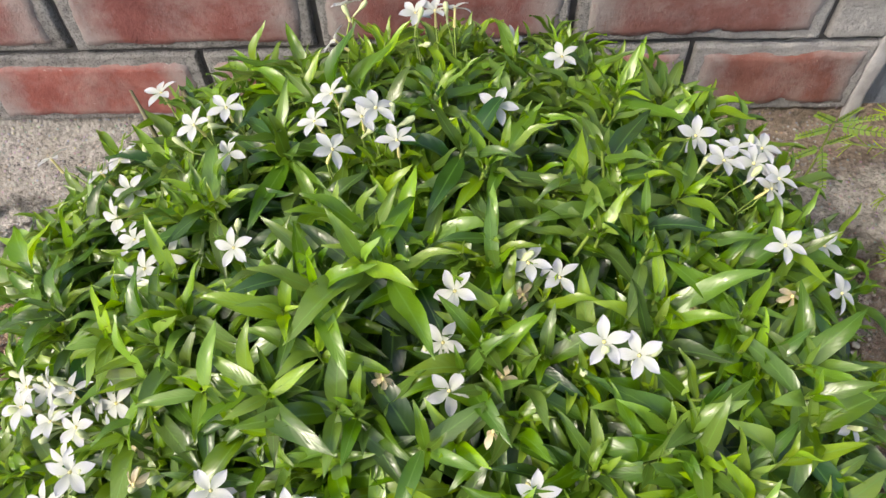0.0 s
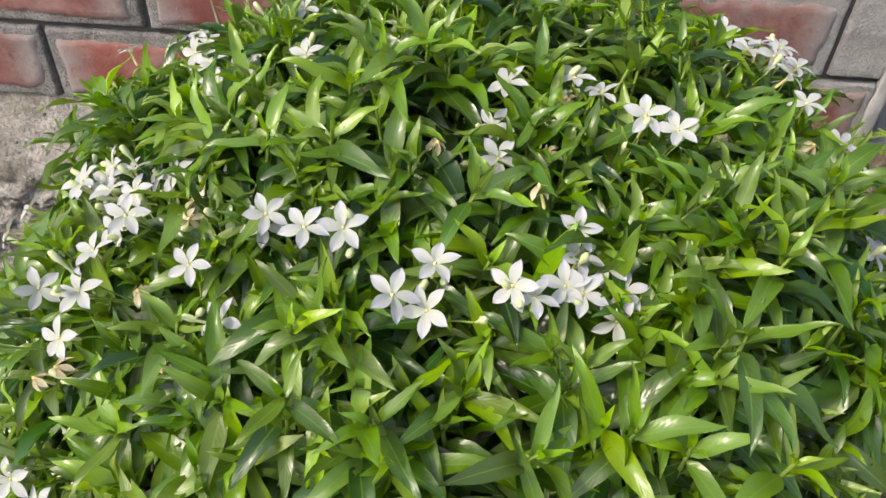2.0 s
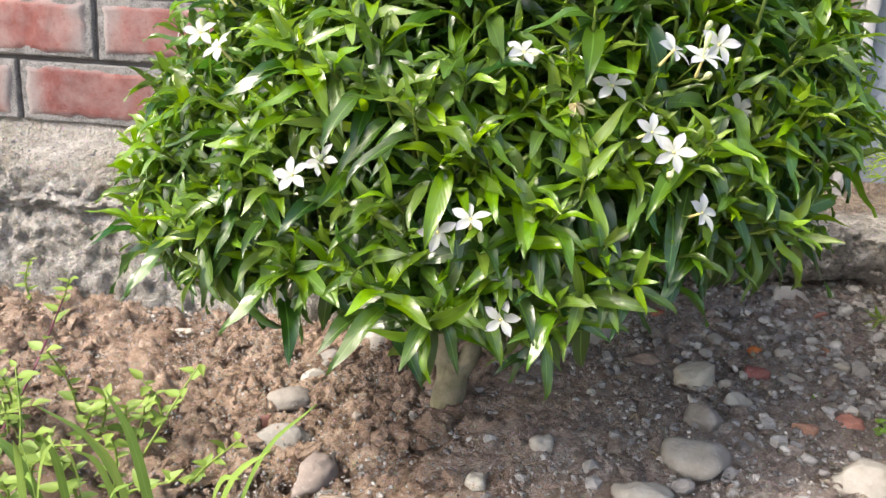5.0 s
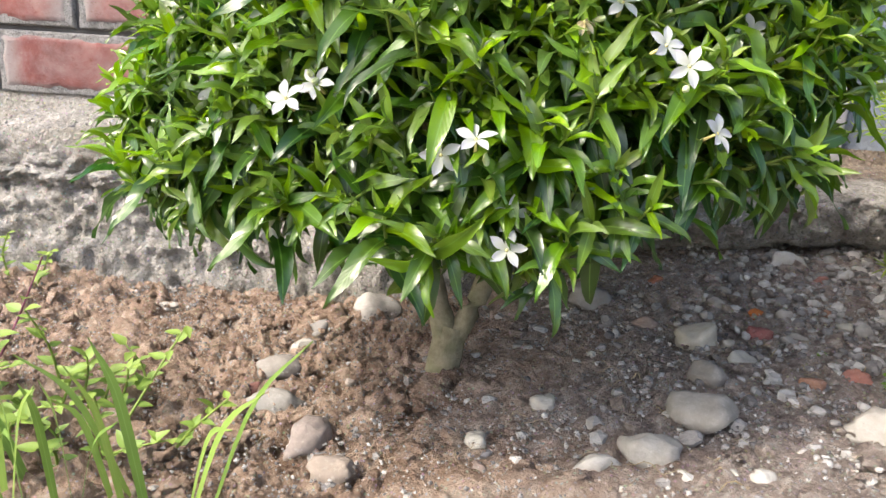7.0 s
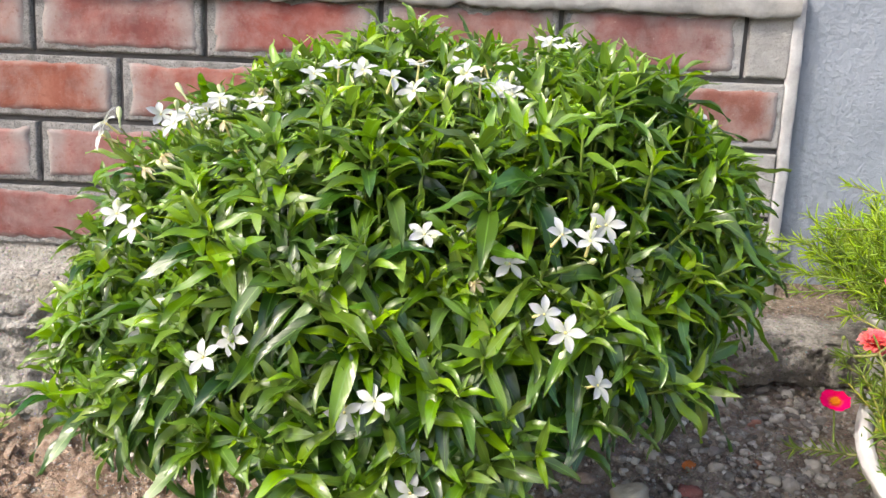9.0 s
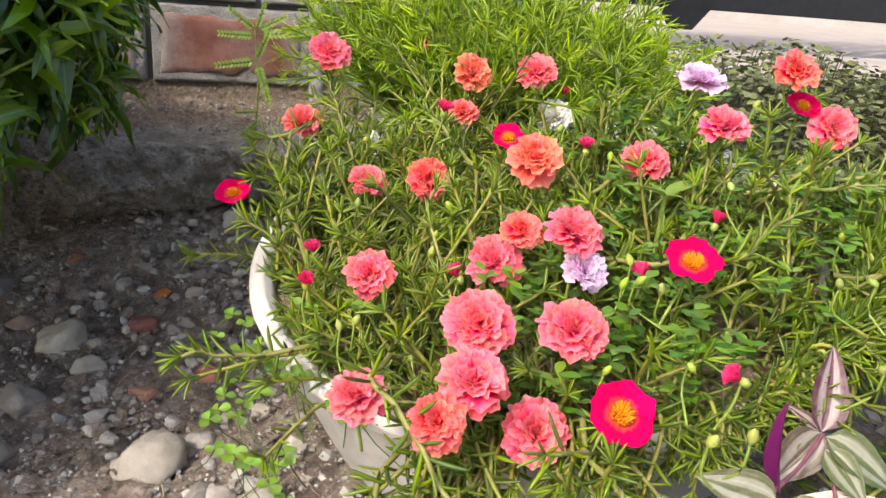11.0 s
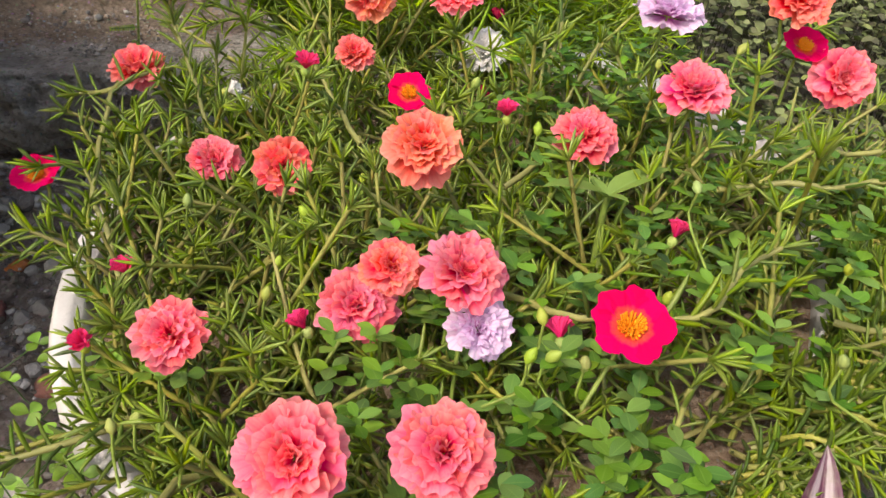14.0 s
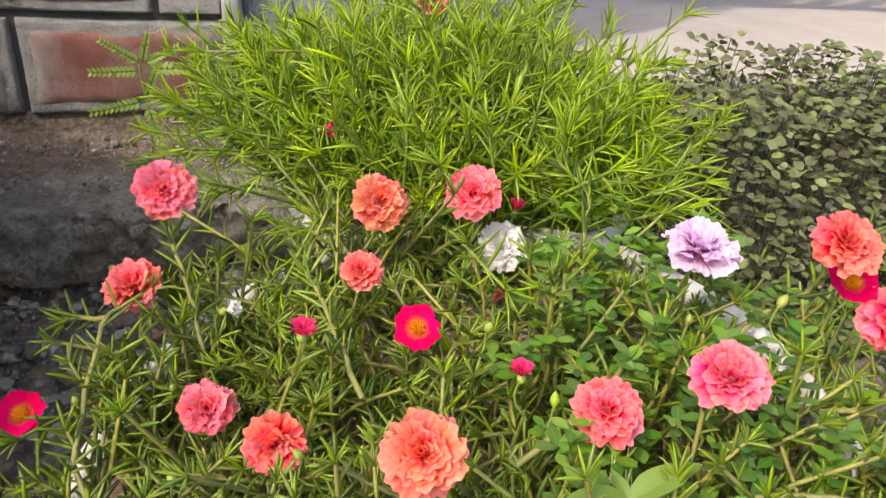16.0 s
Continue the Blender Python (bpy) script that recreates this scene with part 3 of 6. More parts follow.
def build_wall():
    wall = solid("wall_front", box_mesh("wall_front", (WALL_LEFT, 0.006, 0.1), (WALL_RIGHT - 0.004, 0.12, 0.685), M["groove"], 0), "low red brick wall with grey cement joints and tooled grooves", "brick wall", "structure")
    seed = 0.0
    for z0, off in COURSES:
        cuts = [x for x in np.arange(-8, 4) * 0.25 + off if WALL_LEFT < x < WALL_RIGHT - 0.02]
        cuts = [WALL_LEFT] + cuts + [WALL_RIGHT]
        for a, c in zip(cuts[:-1], cuts[1:]):
            seed += 3.7
            w, h = c - a - 0.0045, 0.095 - 0.0045
            b = Batch()
            b.add(*face_block(w, h, 0.008, seed, 0.0068, 0.001, 0.0016, 0.0028))
            m = Matrix.Translation(((a + c) / 2, 0.0065, z0 + 0.0475))
            part("mortar_bed", b.mesh("mortar_bed", M["mortar"]), wall, m)
            if w > 0.1:
                b = Batch()
                bw, bh = w - rng.uniform(0.002, 0.010), h - rng.uniform(0.002, 0.006)
                b.add(*face_block(bw, bh, 0.0106, seed + 1.3, 0.0055, 0.0058, 0.0013, 0.0125))
                part("brick", b.mesh("brick", M["brick"]), wall, Matrix.Translation(((a + c) / 2 + rng.uniform(-0.002, 0.002), 0.0065, z0 + 0.0475 + rng.uniform(-0.003, 0.001))))
    # ragged concrete capping
    def cap(u, v):
        x = WALL_LEFT + u * (WALL_RIGHT - WALL_LEFT)
        k = np.linspace(0, 1, 6)
        y = np.interp(v, k, [-0.001, -0.012, -0.016, -0.014, 0.06, 0.13])
        z = np.interp(v, k, [0.678, 0.674, 0.682, 0.700, 0.704, 0.702])
        p = np.stack([x, y, z], 1)
        return x, y + 0.003 * noise3(p, 60, 3), z + (0.004 * noise3(p * [1, 0.2, 0], 50, 4) + 0.003 * noise3(p, 160, 2)) * (v < 0.5)
    b = Batch()
    b.add(*grid(240, 14, cap))
    solid("wall_coping", b.mesh("wall_coping", M["coping"]), "ragged grey concrete capping along the wall top", "wall coping", "structure")
    # plaster strip at the end of the bricks
    def strip(u, v):
        z = 0.27 + v * 0.44
        s = np.interp(u, np.linspace(0, 1, 7), [0, 0.001, 0.004, 0.012, 0.017, 0.02, 0.021])
        x = WALL_RIGHT - 0.004 + s
        y = np.interp(u, np.linspace(0, 1, 7), [0.004, -0.003, -0.004, -0.0035, -0.002, 0.01, 0.03])
        p = np.stack([x, y, z], 1)
        return x + 0.002 * noise3(p, 40, 3), y + 0.001 * noise3(p, 120, 3), z
    b = Batch()
    b.add(*grid(12, 60, strip))
    solid("render_strip", b.mesh("render_strip", M["render_strip"]), "whitish cement strip between brick wall and painted column", "wall trim", "structure")


build_wall()


def build_column():
    def fn(u, v):
        k = np.linspace(0, 1, 6)
        x = np.interp(u, k, [0.828, 0.83, 1.09, 1.094, 1.094, 1.09])
        y = np.interp(u, k, [0.30, 0.018, 0.014, 0.02, 0.29, 0.31])
        z = 0.15 + v * 1.6
        p = np.stack([x, y, z], 1)
        return x, y - 0.0012 * noise3(p, 60, 3), z
    b = Batch()
    b.add(*grid(60, 130, fn))
    col = solid("column", b.mesh("column", M["column_paint"]), "blue-grey painted cement gate column with trowel marks", "column", "structure")
    return col


build_column()

FLOOR = 0.352
b = Batch()


def slab(u, v):
    k = np.linspace(0, 1, 5)
    y = np.interp(v, k, [0.0, -0.02, -0.012, 0.01, 9.0])
    z = np.interp(v, k, [0.1, 0.2, FLOOR - 0.012, FLOOR, FLOOR + 0.02])
    x = 1.10 + u * 7
    p = np.stack([x, y, z], 1)
    return x, y - 0.006 * noise3(p, 14, 3) * (v < 0.8), z + 0.004 * noise3(p, 16, 3) * (v > 0.3) * (v < 0.8)


b.add(*grid(120, 60, slab))
solid("driveway", b.mesh("driveway", M["driveway"]), "sunlit pinkish-grey concrete driveway slab with a worn edge", "driveway", "structure")

# ground behind the low wall and far house wall behind the gate
solid("yard_wall", box_mesh("yard_wall", (1.0, 2.6, 0.2), (5.6, 2.75, 0.86), M["pale_wall"], 0.01), "pale rendered low wall behind the gate", "wall", "structure")
solid("yard_wall_upper", box_mesh("yard_wall_upper", (1.0, 2.64, 0.86), (5.6, 2.75, 2.4), M["brick"], 0.01), "brick-red upper wall behind the gate", "wall", "structure")


def build_gate():
    gate = thing("gate", (1.2, 0.42, FLOOR), "black painted steel gate with flat upright bars", "gate")
    part("bottom_rail", box_mesh("bottom_rail", (1.13, 0.405, 0.428), (3.2, 0.435, 0.477), M["black"], 0.002), gate)
    part("top_rail", box_mesh("top_rail", (1.13, 0.405, 1.40), (3.2, 0.435, 1.44), M["black"], 0.002), gate)
    bar = box_mesh("bar", (-0.025, -0.006, 0.47), (0.025, 0.006, 1.405), M["black"], 0.001)
    for i in range(21):
        part("bar", bar, gate, Matrix.Translation((1.204 + i * 0.0963, 0.42, 0)))
    bm = bmesh.new()
    pts = [(-0.055, 0.432), (0.055, 0.432), (0.018, FLOOR + 0.036), (-0.022, FLOOR + 0.036)]
    lo = [bm.verts.new((x, -0.012, z)) for x, z in pts]
    hi = [bm.verts.new((x, 0.012, z)) for x, z in pts]
    bm.faces.new(lo)
    bm.faces.new(hi[::-1])
    for i in range(4):
        bm.faces.new([lo[i], hi[i], hi[(i + 1) % 4], lo[(i + 1) % 4]])
    bmesh.ops.recalc_face_normals(bm, faces=bm.faces[:])
    me = bpy.data.meshes.new("foot")
    bm.to_mesh(me)
    bm.free()
    me.materials.append(M["black"])
    part("foot", me, gate, Matrix.Translation((1.59, 0.42, 0)))
    part("foot", me, gate, Matrix.Translation((2.8, 0.42, 0)))


build_gate()

# ---- stones, chips and pebbles ----
# x, y, length, width, turn, height share; in centimetres and degrees
STONES_PALE = [(14.6, -33.4, 5.6, 3.6, 25, 0.6), (16.8, -42.0, 6.2, 4.8, 30, 0.55), (15.4, -26.3, 3.4, 2.2, 30, 0.6), (22, -14, 7.0, 4.4, 15, 0.6), (42.1, -45.0, 2.7, 2.5, 10, 0.7), (36.4, -50.2, 2.1, 2.8, 20, 0.6), (56.4, -43.0, 5.0, 3.4, -35, 0.7), (40.3, -31.0, 2.4, 1.9, 0, 0.7), (-5.6, -16.4, 3.4, 2.2, 10, 0.5), (70.5, -40.0, 1.8, 1.6, 0, 0.7), (72.8, -57.6, 2.8, 2.2, 20, 0.7), (76, -62.5, 2.2, 1.7, 40, 0.7), (71.5, -63.5, 4.6, 3.2, 20, 0.7), (75.5, -68.5, 4.0, 3.0, -20, 0.7), (70, -60, 3.0, 2.5, 0, 0.7), (79.5, -73, 3.6, 2.6, 30, 0.7), (72.2, -58.5, 3.8, 2.9, 20, 0.6), (69.0, -57.0, 3.2, 2.4, 60, 0.6), (70.6, -60.6, 2.6, 2.2, 10, 0.6), (74.7, -62.2, 4.0, 3.4, 0, 0.6), (78.4, -61.9, 4.4, 3.0, 30, 0.6)]
STONES_GREY = [(48.7, -21.5, 5.8, 4.6, 5, 0.7), (57.2, -34.2, 5.0, 4.2, 20, 0.75), (54.4, -49.8, 6.2, 6.0, -30, 0.6), (49.6, -54.6, 5.2, 3.8, -10, 0.6), (72.2, -15.3, 4.8, 2.8, -8, 0.6), (60.4, -39.2, 2.7, 2.2, 30, 0.7), (66.5, -34.4, 1.6, 2.8, 10, 0.7), (66, -53, 4.4, 4.4, 40, 0.7), (45.4, -56.0, 3.8, 2.2, 0, 0.5), (61.6, -25.4, 2.0, 2.8, 0, 0.7), (75, -31, 2.8, 2.2, 0, 0.6), (70, -57, 2.4, 2.6, 30, 0.7), (69, -51, 2.2, 2.4, 70, 0.7), (16.5, -21.2, 4.2, 3.2, 20, 0.7), (79.5, -64.5, 1.8, 1.6, 0, 0.7), (47.2, -35.2, 1.5, 1.3, 0, 0.7), (67.5, -33.6, 2.2, 2.6, 0, 0.6)]
STONES_BROWN = [(21.6, -48.4, 3.9, 6.4, -15, 0.7), (25.4, -53.6, 4.9, 3.2, 0, 0.6), (53.5, -28.6, 3.2, 2.6, 0, 0.5)]
CHIPS = [(63.6, -33.1, 3.2, 2.0, 10, 0.6), (69.5, -42.5, 2.6, 2.4, 20, 0.6), (74.8, -19.3, 2.0, 1.8, 0, 0.6), (13, -38, 2.6, 1.8, 0, 0.6)]
pick = np.random.default_rng(31)
for k in range(44):
    row = (pick.uniform(44, 84), pick.uniform(-60, -12), *(pick.uniform(0.9, 2.3) * np.array([1, pick.uniform(0.65, 0.95)])), pick.uniform(0, 180), pick.uniform(0.5, 0.75))
    (STONES_GREY if k % 3 else STONES_PALE).append(row)
    if k % 9 == 0:
        CHIPS.append((pick.uniform(52, 82), pick.uniform(-55, -14), pick.uniform(1.2, 2.4), pick.uniform(1.0, 1.8), pick.uniform(0, 180), 0.6))
for k in range(16):
    STONES_BROWN.append((pick.uniform(-30, 38), pick.uniform(-55, -14), pick.uniform(0.9, 1.9), pick.uniform(0.8, 1.6), pick.uniform(0, 180), 0.65))
seed = 20
for rows, material, label, group in ((STONES_PALE, "stone", "pale rounded river stone half sunk in the soil", "stones in the bed"), (STONES_GREY, "stone", "grey rounded stone lying on the gritty soil", "stones in the bed"), (STONES_BROWN, "stone_brown", "brown rounded stone lying on the clay soil", "stones in the bed"), (CHIPS, "chip", "broken red brick chip on the gravel", "brick chips")):
    for x, y, a, c, turn, flat in rows:
        seed += 1
        me = blob("stone", M[material], (a / 106, c / 106), seed, flat, lumpy=0.2 if material != "chip" else 0.2, square=0.2 if material != "chip" else 0.45)
        ob = solid("brick_chip" if material == "chip" else "stone", me, label, "brick chip" if material == "chip" else "stone", "", group)
        ob.matrix_basis = pose(x / 100, y / 100, float(ground_z(x / 100, y / 100)) + min(a, c) / 100 * flat * 0.22, seed * 37 % 20 - 10, seed * 53 % 16 - 8, turn)


def build_pebbles():
    b = Batch()
    shapes = []
    for s in range(8):
        r = np.random.default_rng(s)
        v, f, u = grid(5, 3, lambda u, v: (np.sin(np.pi * v) * np.cos(2 * np.pi * u), np.sin(np.pi * v) * np.sin(2 * np.pi * u), -np.cos(np.pi * v)))
        v = v * (1 + 0.25 * noise3(v + s * 5, 1.6, 2))[:, None] * [1, r.uniform(0.6, 1), r.uniform(0.45, 0.8)]
        shapes.append((v, f, u))
    n = 30000
    x, y = rng.uniform(-0.6, 1.35, n), rng.uniform(-0.85, -0.04, n)
    dense = 0.10 + 0.6 * smooth(0.2, 0.4, x) * smooth(-0.1, 0.3, noise3(np.stack([y, x, 0 * x], 1), 16, 3)) + 0.6 * smooth(0.5, 0.72, x + 0.12 * noise3(np.stack([x, y, 0 * x], 1), 9, 2))
    keep = rng.uniform(0, 1, n) < dense
    x, y = x[keep], y[keep]
    size = np.clip(rng.lognormal(-6.3, 0.62, len(x)), 0.0009, 0.0095)
    a = rng.uniform(0, 6.28, len(x))
    tilt = rng.normal(0, 0.25, (len(x), 2))
    m = frames(np.stack([x, y, ground_z(x, y) + 0.2 * size], 1), np.stack([np.cos(a), np.sin(a), tilt[:, 0]], 1), np.stack([tilt[:, 1], tilt[:, 0], np.ones(len(x))], 1), size)
    which = rng.integers(0, 8, len(x))
    for s in range(8):
        b.scatter(shapes[s], m[which == s], np.zeros((which == s).sum()))
    n = 4600
    x, y = rng.uniform(0.3, 0.95, n), rng.uniform(-0.72, -0.05, n)
    p = np.stack([x, y, 0 * x], 1)
    dense = 0.10 + 0.22 * smooth(0.36, 0.5, x) * smooth(-0.2, 0.5, noise3(p, 13, 3)) + 0.5 * smooth(0.52, 0.68, x + 0.3 * (y + 0.3) + 0.1 * noise3(p, 9, 2))
    keep = rng.uniform(0, 1, n) < dense * (1 - 0.75 * smooth(-0.4, -0.5, y))
    x, y = x[keep], y[keep]
    n = len(x)
    size = np.clip(rng.lognormal(-5.75, 0.45, n), 0.0016, 0.009)
    a, tilt = rng.uniform(0, 6.28, n), rng.normal(0, 0.3, (n, 2))
    m = frames(np.stack([x, y, ground_z(x, y) + 0.004 + 0.15 * size], 1), np.stack([np.cos(a), np.sin(a), tilt[:, 0]], 1), np.stack([tilt[:, 1], tilt[:, 0], np.ones(n)], 1), size)
    which = rng.integers(0, 8, n)
    for s in range(8):
        v, f, u = grid(8, 5, lambda u, v: (np.sin(np.pi * v) * np.cos(2 * np.pi * u), np.sin(np.pi * v) * np.sin(2 * np.pi * u), -np.cos(np.pi * v)))
        v = np.sign(v) * np.abs(v) ** 0.8
        v = v * (1 + 0.22 * noise3(v + s * 5 + 1, 1.8, 2))[:, None] * [1, 0.62 + 0.05 * s, 0.5 + 0.03 * s]
        b.scatter((v, f, u), m[which == s], np.zeros((which == s).sum()))
    n = 24000
    x, y = rng.uniform(-0.45, 1.0, n), rng.uniform(-0.8, -0.05, n)
    size = np.clip(rng.lognormal(-6.75, 0.45, n), 0.0006, 0.003)
    a, tilt = rng.uniform(0, 6.28, n), rng.normal(0, 0.4, (n, 2))
    v, f, u = grid(4, 2, lambda u, v: (np.sin(np.pi * v) * np.cos(2 * np.pi * u), 0.8 * np.sin(np.pi * v) * np.sin(2 * np.pi * u), -0.8 * np.cos(np.pi * v)))
    b.scatter((v, f, u), frames(np.stack([x, y, ground_z(x, y) + 0.003 + 0.009 * (1 - smooth(0.15, 0.45, x)) * rng.uniform(0, 1, n) + 0.2 * size], 1), np.stack([np.cos(a), np.sin(a), tilt[:, 0]], 1), np.stack([tilt[:, 1], tilt[:, 0], np.ones(n)], 1), size), np.zeros(n))
    solid("pebbles", b.mesh("pebbles", M["pebble"], False), "loose grey and whitish pebbles scattered over the soil", "pebbles", "stuff")


build_pebbles()


def build_ledge_grit():
    """Grains and crumbs lying on the ledge of the footing."""
    b = Batch()
    v, f, u = grid(5, 3, lambda u, v: (np.sin(np.pi * v) * np.cos(2 * np.pi * u), np.sin(np.pi * v) * np.sin(2 * np.pi * u), -np.cos(np.pi * v)))
    v = v * (1 + 0.3 * noise3(v + 5, 1.8, 2))[:, None] * [1, 0.75, 0.6]
    n = 1500
    x = np.where(rng.uniform(0, 1, n) < 0.25, rng.uniform(0.5, 0.84, n), rng.uniform(-0.7, 0.82, n))
    w = smooth(0.36, 0.50, x)
    y = -0.006 - rng.uniform(0, 1, n) ** 0.8 * (0.045 + 0.05 * w)
    z = (1 - w) * np.interp(-y, [0, 0.004, 0.028, 0.052, 0.06], [0.3, 0.286, 0.272, 0.262, 0.25]) + w * np.interp(-y, [0, 0.03, 0.06, 0.095, 0.124], [0.29, 0.281, 0.273, 0.268, 0.263])
    a, size = rng.uniform(0, 6.28, n), np.clip(rng.lognormal(-6.75, 0.6, n), 0.0006, 0.0065)
    b.scatter((v, f, u), frames(np.stack([x, y, z], 1), np.stack([np.cos(a), np.sin(a), 0 * a], 1), np.stack([rng.normal(0, 0.3, n), rng.normal(0, 0.3, n), np.ones(n)], 1), size), np.zeros(n))
    solid("ledge_grit", b.mesh("ledge_grit", M["pebble"]), "loose grit lying along the footing ledge", "grit", "stuff")


build_ledge_grit()


def build_litter():
    """Dry roots and stalks on the soil."""
    b = Batch()
    for _ in range(520):
        x, y = rng.uniform(-0.6, 0.85), rng.uniform(-0.75, -0.06)
        a, ln = rng.uniform(0, 6.28), rng.uniform(0.008, 0.035)
        s = np.linspace(-0.5, 0.5, 6)
        c = rng.normal(0, 0.005)
        px, py = x + np.cos(a) * s * ln - np.sin(a) * c * (4 * s * s), y + np.sin(a) * s * ln + np.cos(a) * c * (4 * s * s)
        b.add(*tube(np.stack([px, py, ground_z(px, py) + 0.005 + 0.003 * np.cos(s * 7)], 1), rng.uniform(0.0002, 0.00055), 4))
    solid("dry_litter", b.mesh("dry_litter", M["dry"]), "thin dry roots and straw lying on the soil", "plant litter", "stuff")


build_litter()


def build_clods():
    """Crumbled clay on the left of the bed."""
    b = Batch()
    shapes = []
    for s in range(6):
        v, f, u = grid(5, 3, lambda u, v: (np.sin(np.pi * v) * np.cos(2 * np.pi * u), np.sin(np.pi * v) * np.sin(2 * np.pi * u), -np.cos(np.pi * v)))
        v = v * (1 + 0.5 * noise3(v + s * 7, 3.0, 3))[:, None] * [1, 0.8, 0.5]
        shapes.append((v, f, u))
    n = 26000
    x, y = rng.uniform(-0.75, 0.75, n), rng.uniform(-0.95, -0.05, n)
    p = np.stack([x, y, 0 * x], 1)
    keep = rng.uniform(0, 1, n) < (0.3 + 0.7 * (1 - smooth(0.1, 0.5, x))) * (0.25 + 0.9 * smooth(-0.3, 0.5, noise3(p, 14, 3)))
    x, y = x[keep], y[keep]
    size = np.clip(rng.lognormal(-5.9, 0.7, len(x)), 0.0015, 0.015)
    a = rng.uniform(0, 6.28, len(x))
    m = frames(np.stack([x, y, ground_z(x, y) + 0.004 + 0.008 * (1 - smooth(0.15, 0.45, x)) * rng.uniform(0, 1, len(x)) + 0.05 * size], 1), np.stack([np.cos(a), np.sin(a), rng.normal(0, 0.4, len(x))], 1), np.stack([rng.normal(0, 0.4, len(x)), rng.normal(0, 0.4, len(x)), np.ones(len(x))], 1), size)
    which = rng.integers(0, 6, len(x))
    for s in range(6):
        b.scatter(shapes[s], m[which == s], np.zeros((which == s).sum()))
    solid("clay_crumbs", b.mesh("clay_crumbs", M["soil"], False), "crumbled lumps of dry brown clay soil", "soil clods", "stuff")


build_clods()

# ---- the jasmine bush ----
DOME_C = np.array([0.36, -0.34, 0.30])


def dome_value(p):
    """1 on the crown's surface, less inside."""
    d = np.asarray(p, float) - DOME_C
    b = np.where(d[:, 1] < 0, 0.31, 0.275)
    e = np.where(d[:, 1] < 0, 2.4, 2.0)
    h = ((np.abs(d[:, 0]) / np.where(d[:, 0] > 0, 0.222 + 0.084 * np.clip((d[:, 2] + 0.01) / 0.15, 0, 1), 0.302)) ** e + (np.abs(d[:, 1]) / b) ** e) ** (1 / e)
    v = 2.2 + 0.5 * np.clip(d[:, 0] / 0.2, 0, 1)
    return (h ** v + (np.abs(d[:, 2]) / np.where(d[:, 2] > 0, 0.298, 0.06)) ** v) ** (1 / v)


def dome_normal(p):
    e = 1e-3
    g = np.stack([dome_value(p + np.eye(3)[i] * e) - dome_value(p - np.eye(3)[i] * e) for i in range(3)], 1)
    return unit(g)


def dome_points(n, lowest=0.293):
    """Points spread over the crown."""
    out = []
    while len(out) < n:
        d = unit(rng.normal(size=(n, 3)))
        lo, hi = np.full(n, 0.02), np.full(n, 0.6)
        for _ in range(16):
            r = (lo + hi) / 2
            inside = dome_value(DOME_C + d * r[:, None]) < 1
            lo, hi = np.where(inside, r, lo), np.where(inside, hi, r)
        p = DOME_C + d * r[:, None]
        nrm = dome_normal(p)
        area = (r / r.max()) ** 2 / np.maximum(0.2, (d * nrm).sum(1))
        p = p[(rng.uniform(0, 2.2, n) < area) & (p[:, 2] > lowest + 0.045 * smooth(0.40, 0.5, p[:, 0]) - 0.026 * np.exp(-((p[:, 0] - 0.365) / 0.04) ** 2))]
        out = np.concatenate([out, p]) if len(out) else p
    return out[:n]


BUSH_BASE = (0.325, -0.345, float(ground_z(0.325, -0.345)))
bush = thing("jasmine_bush", BUSH_BASE, "dense rounded crape jasmine bush with glossy green leaves and white flowers", "bush")

LEAVES = [leaf_shape(0.205 + 0.022 * (i % 3), 0.36 + 0.19 * i, 0.52, nu=2, nv=8, wave=0.04 + 0.014 * (i % 2), seed=i * 1.7) for i in range(5)]

# the open flowers of the bush: x, y, z in centimetres
FLOWERS_FRONT = [(37.2, -61.0, 45.3), (45.6, -62.3, 45.9), (48.4, -60.8, 46.4), (47.3, -62.2, 45.6), (44.7, -64.1, 41.4), (46.0, -64.3, 40.4), (52.3, -57.8, 41.3), (50.8, -58.2, 42.6), (48.3, -63.2, 36.9), (23.9, -63.4, 37.2), (25.4, -62.3, 38.1), (33.1, -64.9, 34.8), (35.0, -65.5, 35.9), (37.2, -64.2, 29.5), (37.4, -63.3, 31.4), (17.8, -59.4, 44.4), (16.2, -58.5, 45.2), (21.9, -60.5, 28.8), (17.6, -58.2, 37.1), (42.6, -61.0, 43.7)]
FLOWERS_BACK = [(25.4, -30.4, 57.2), (25.1, -27.8, 58.4), (23.0, -28.3, 57.5), (32.2, -33.1, 60.3), (34.5, -31.3, 61.5), (35.6, -32.7, 60.5), (30.6, -19.7, 56.7), (42.8, -16.4, 53.7), (27.0, -37.5, 57.6), (18.5, -30.5, 54.2), (18.8, -33.4, 55.1), (9.5, -23.9, 50.0), (31.9, -29.6, 61.0), (31.0, -31.0, 60.3), (33.7, -31.4, 61.0), (36.1, -19.3, 58.5), (37.4, -19.1, 58.5), (38.7, -18.9, 58.5), (30.8, -14.9, 56.0), (45.8, -20.9, 56.0), (41.1, -28.7, 59.0), (15.5, -28.0, 53.0), (16.8, -27.2, 53.5), (18.9, -22.7, 55.0), (24.1, -32.1, 55.5), (22.6, -34.8, 55.3), (22.8, -36.6, 55.6), (21.4, -37.2, 55.3), (20.5, -35.4, 55.6)]
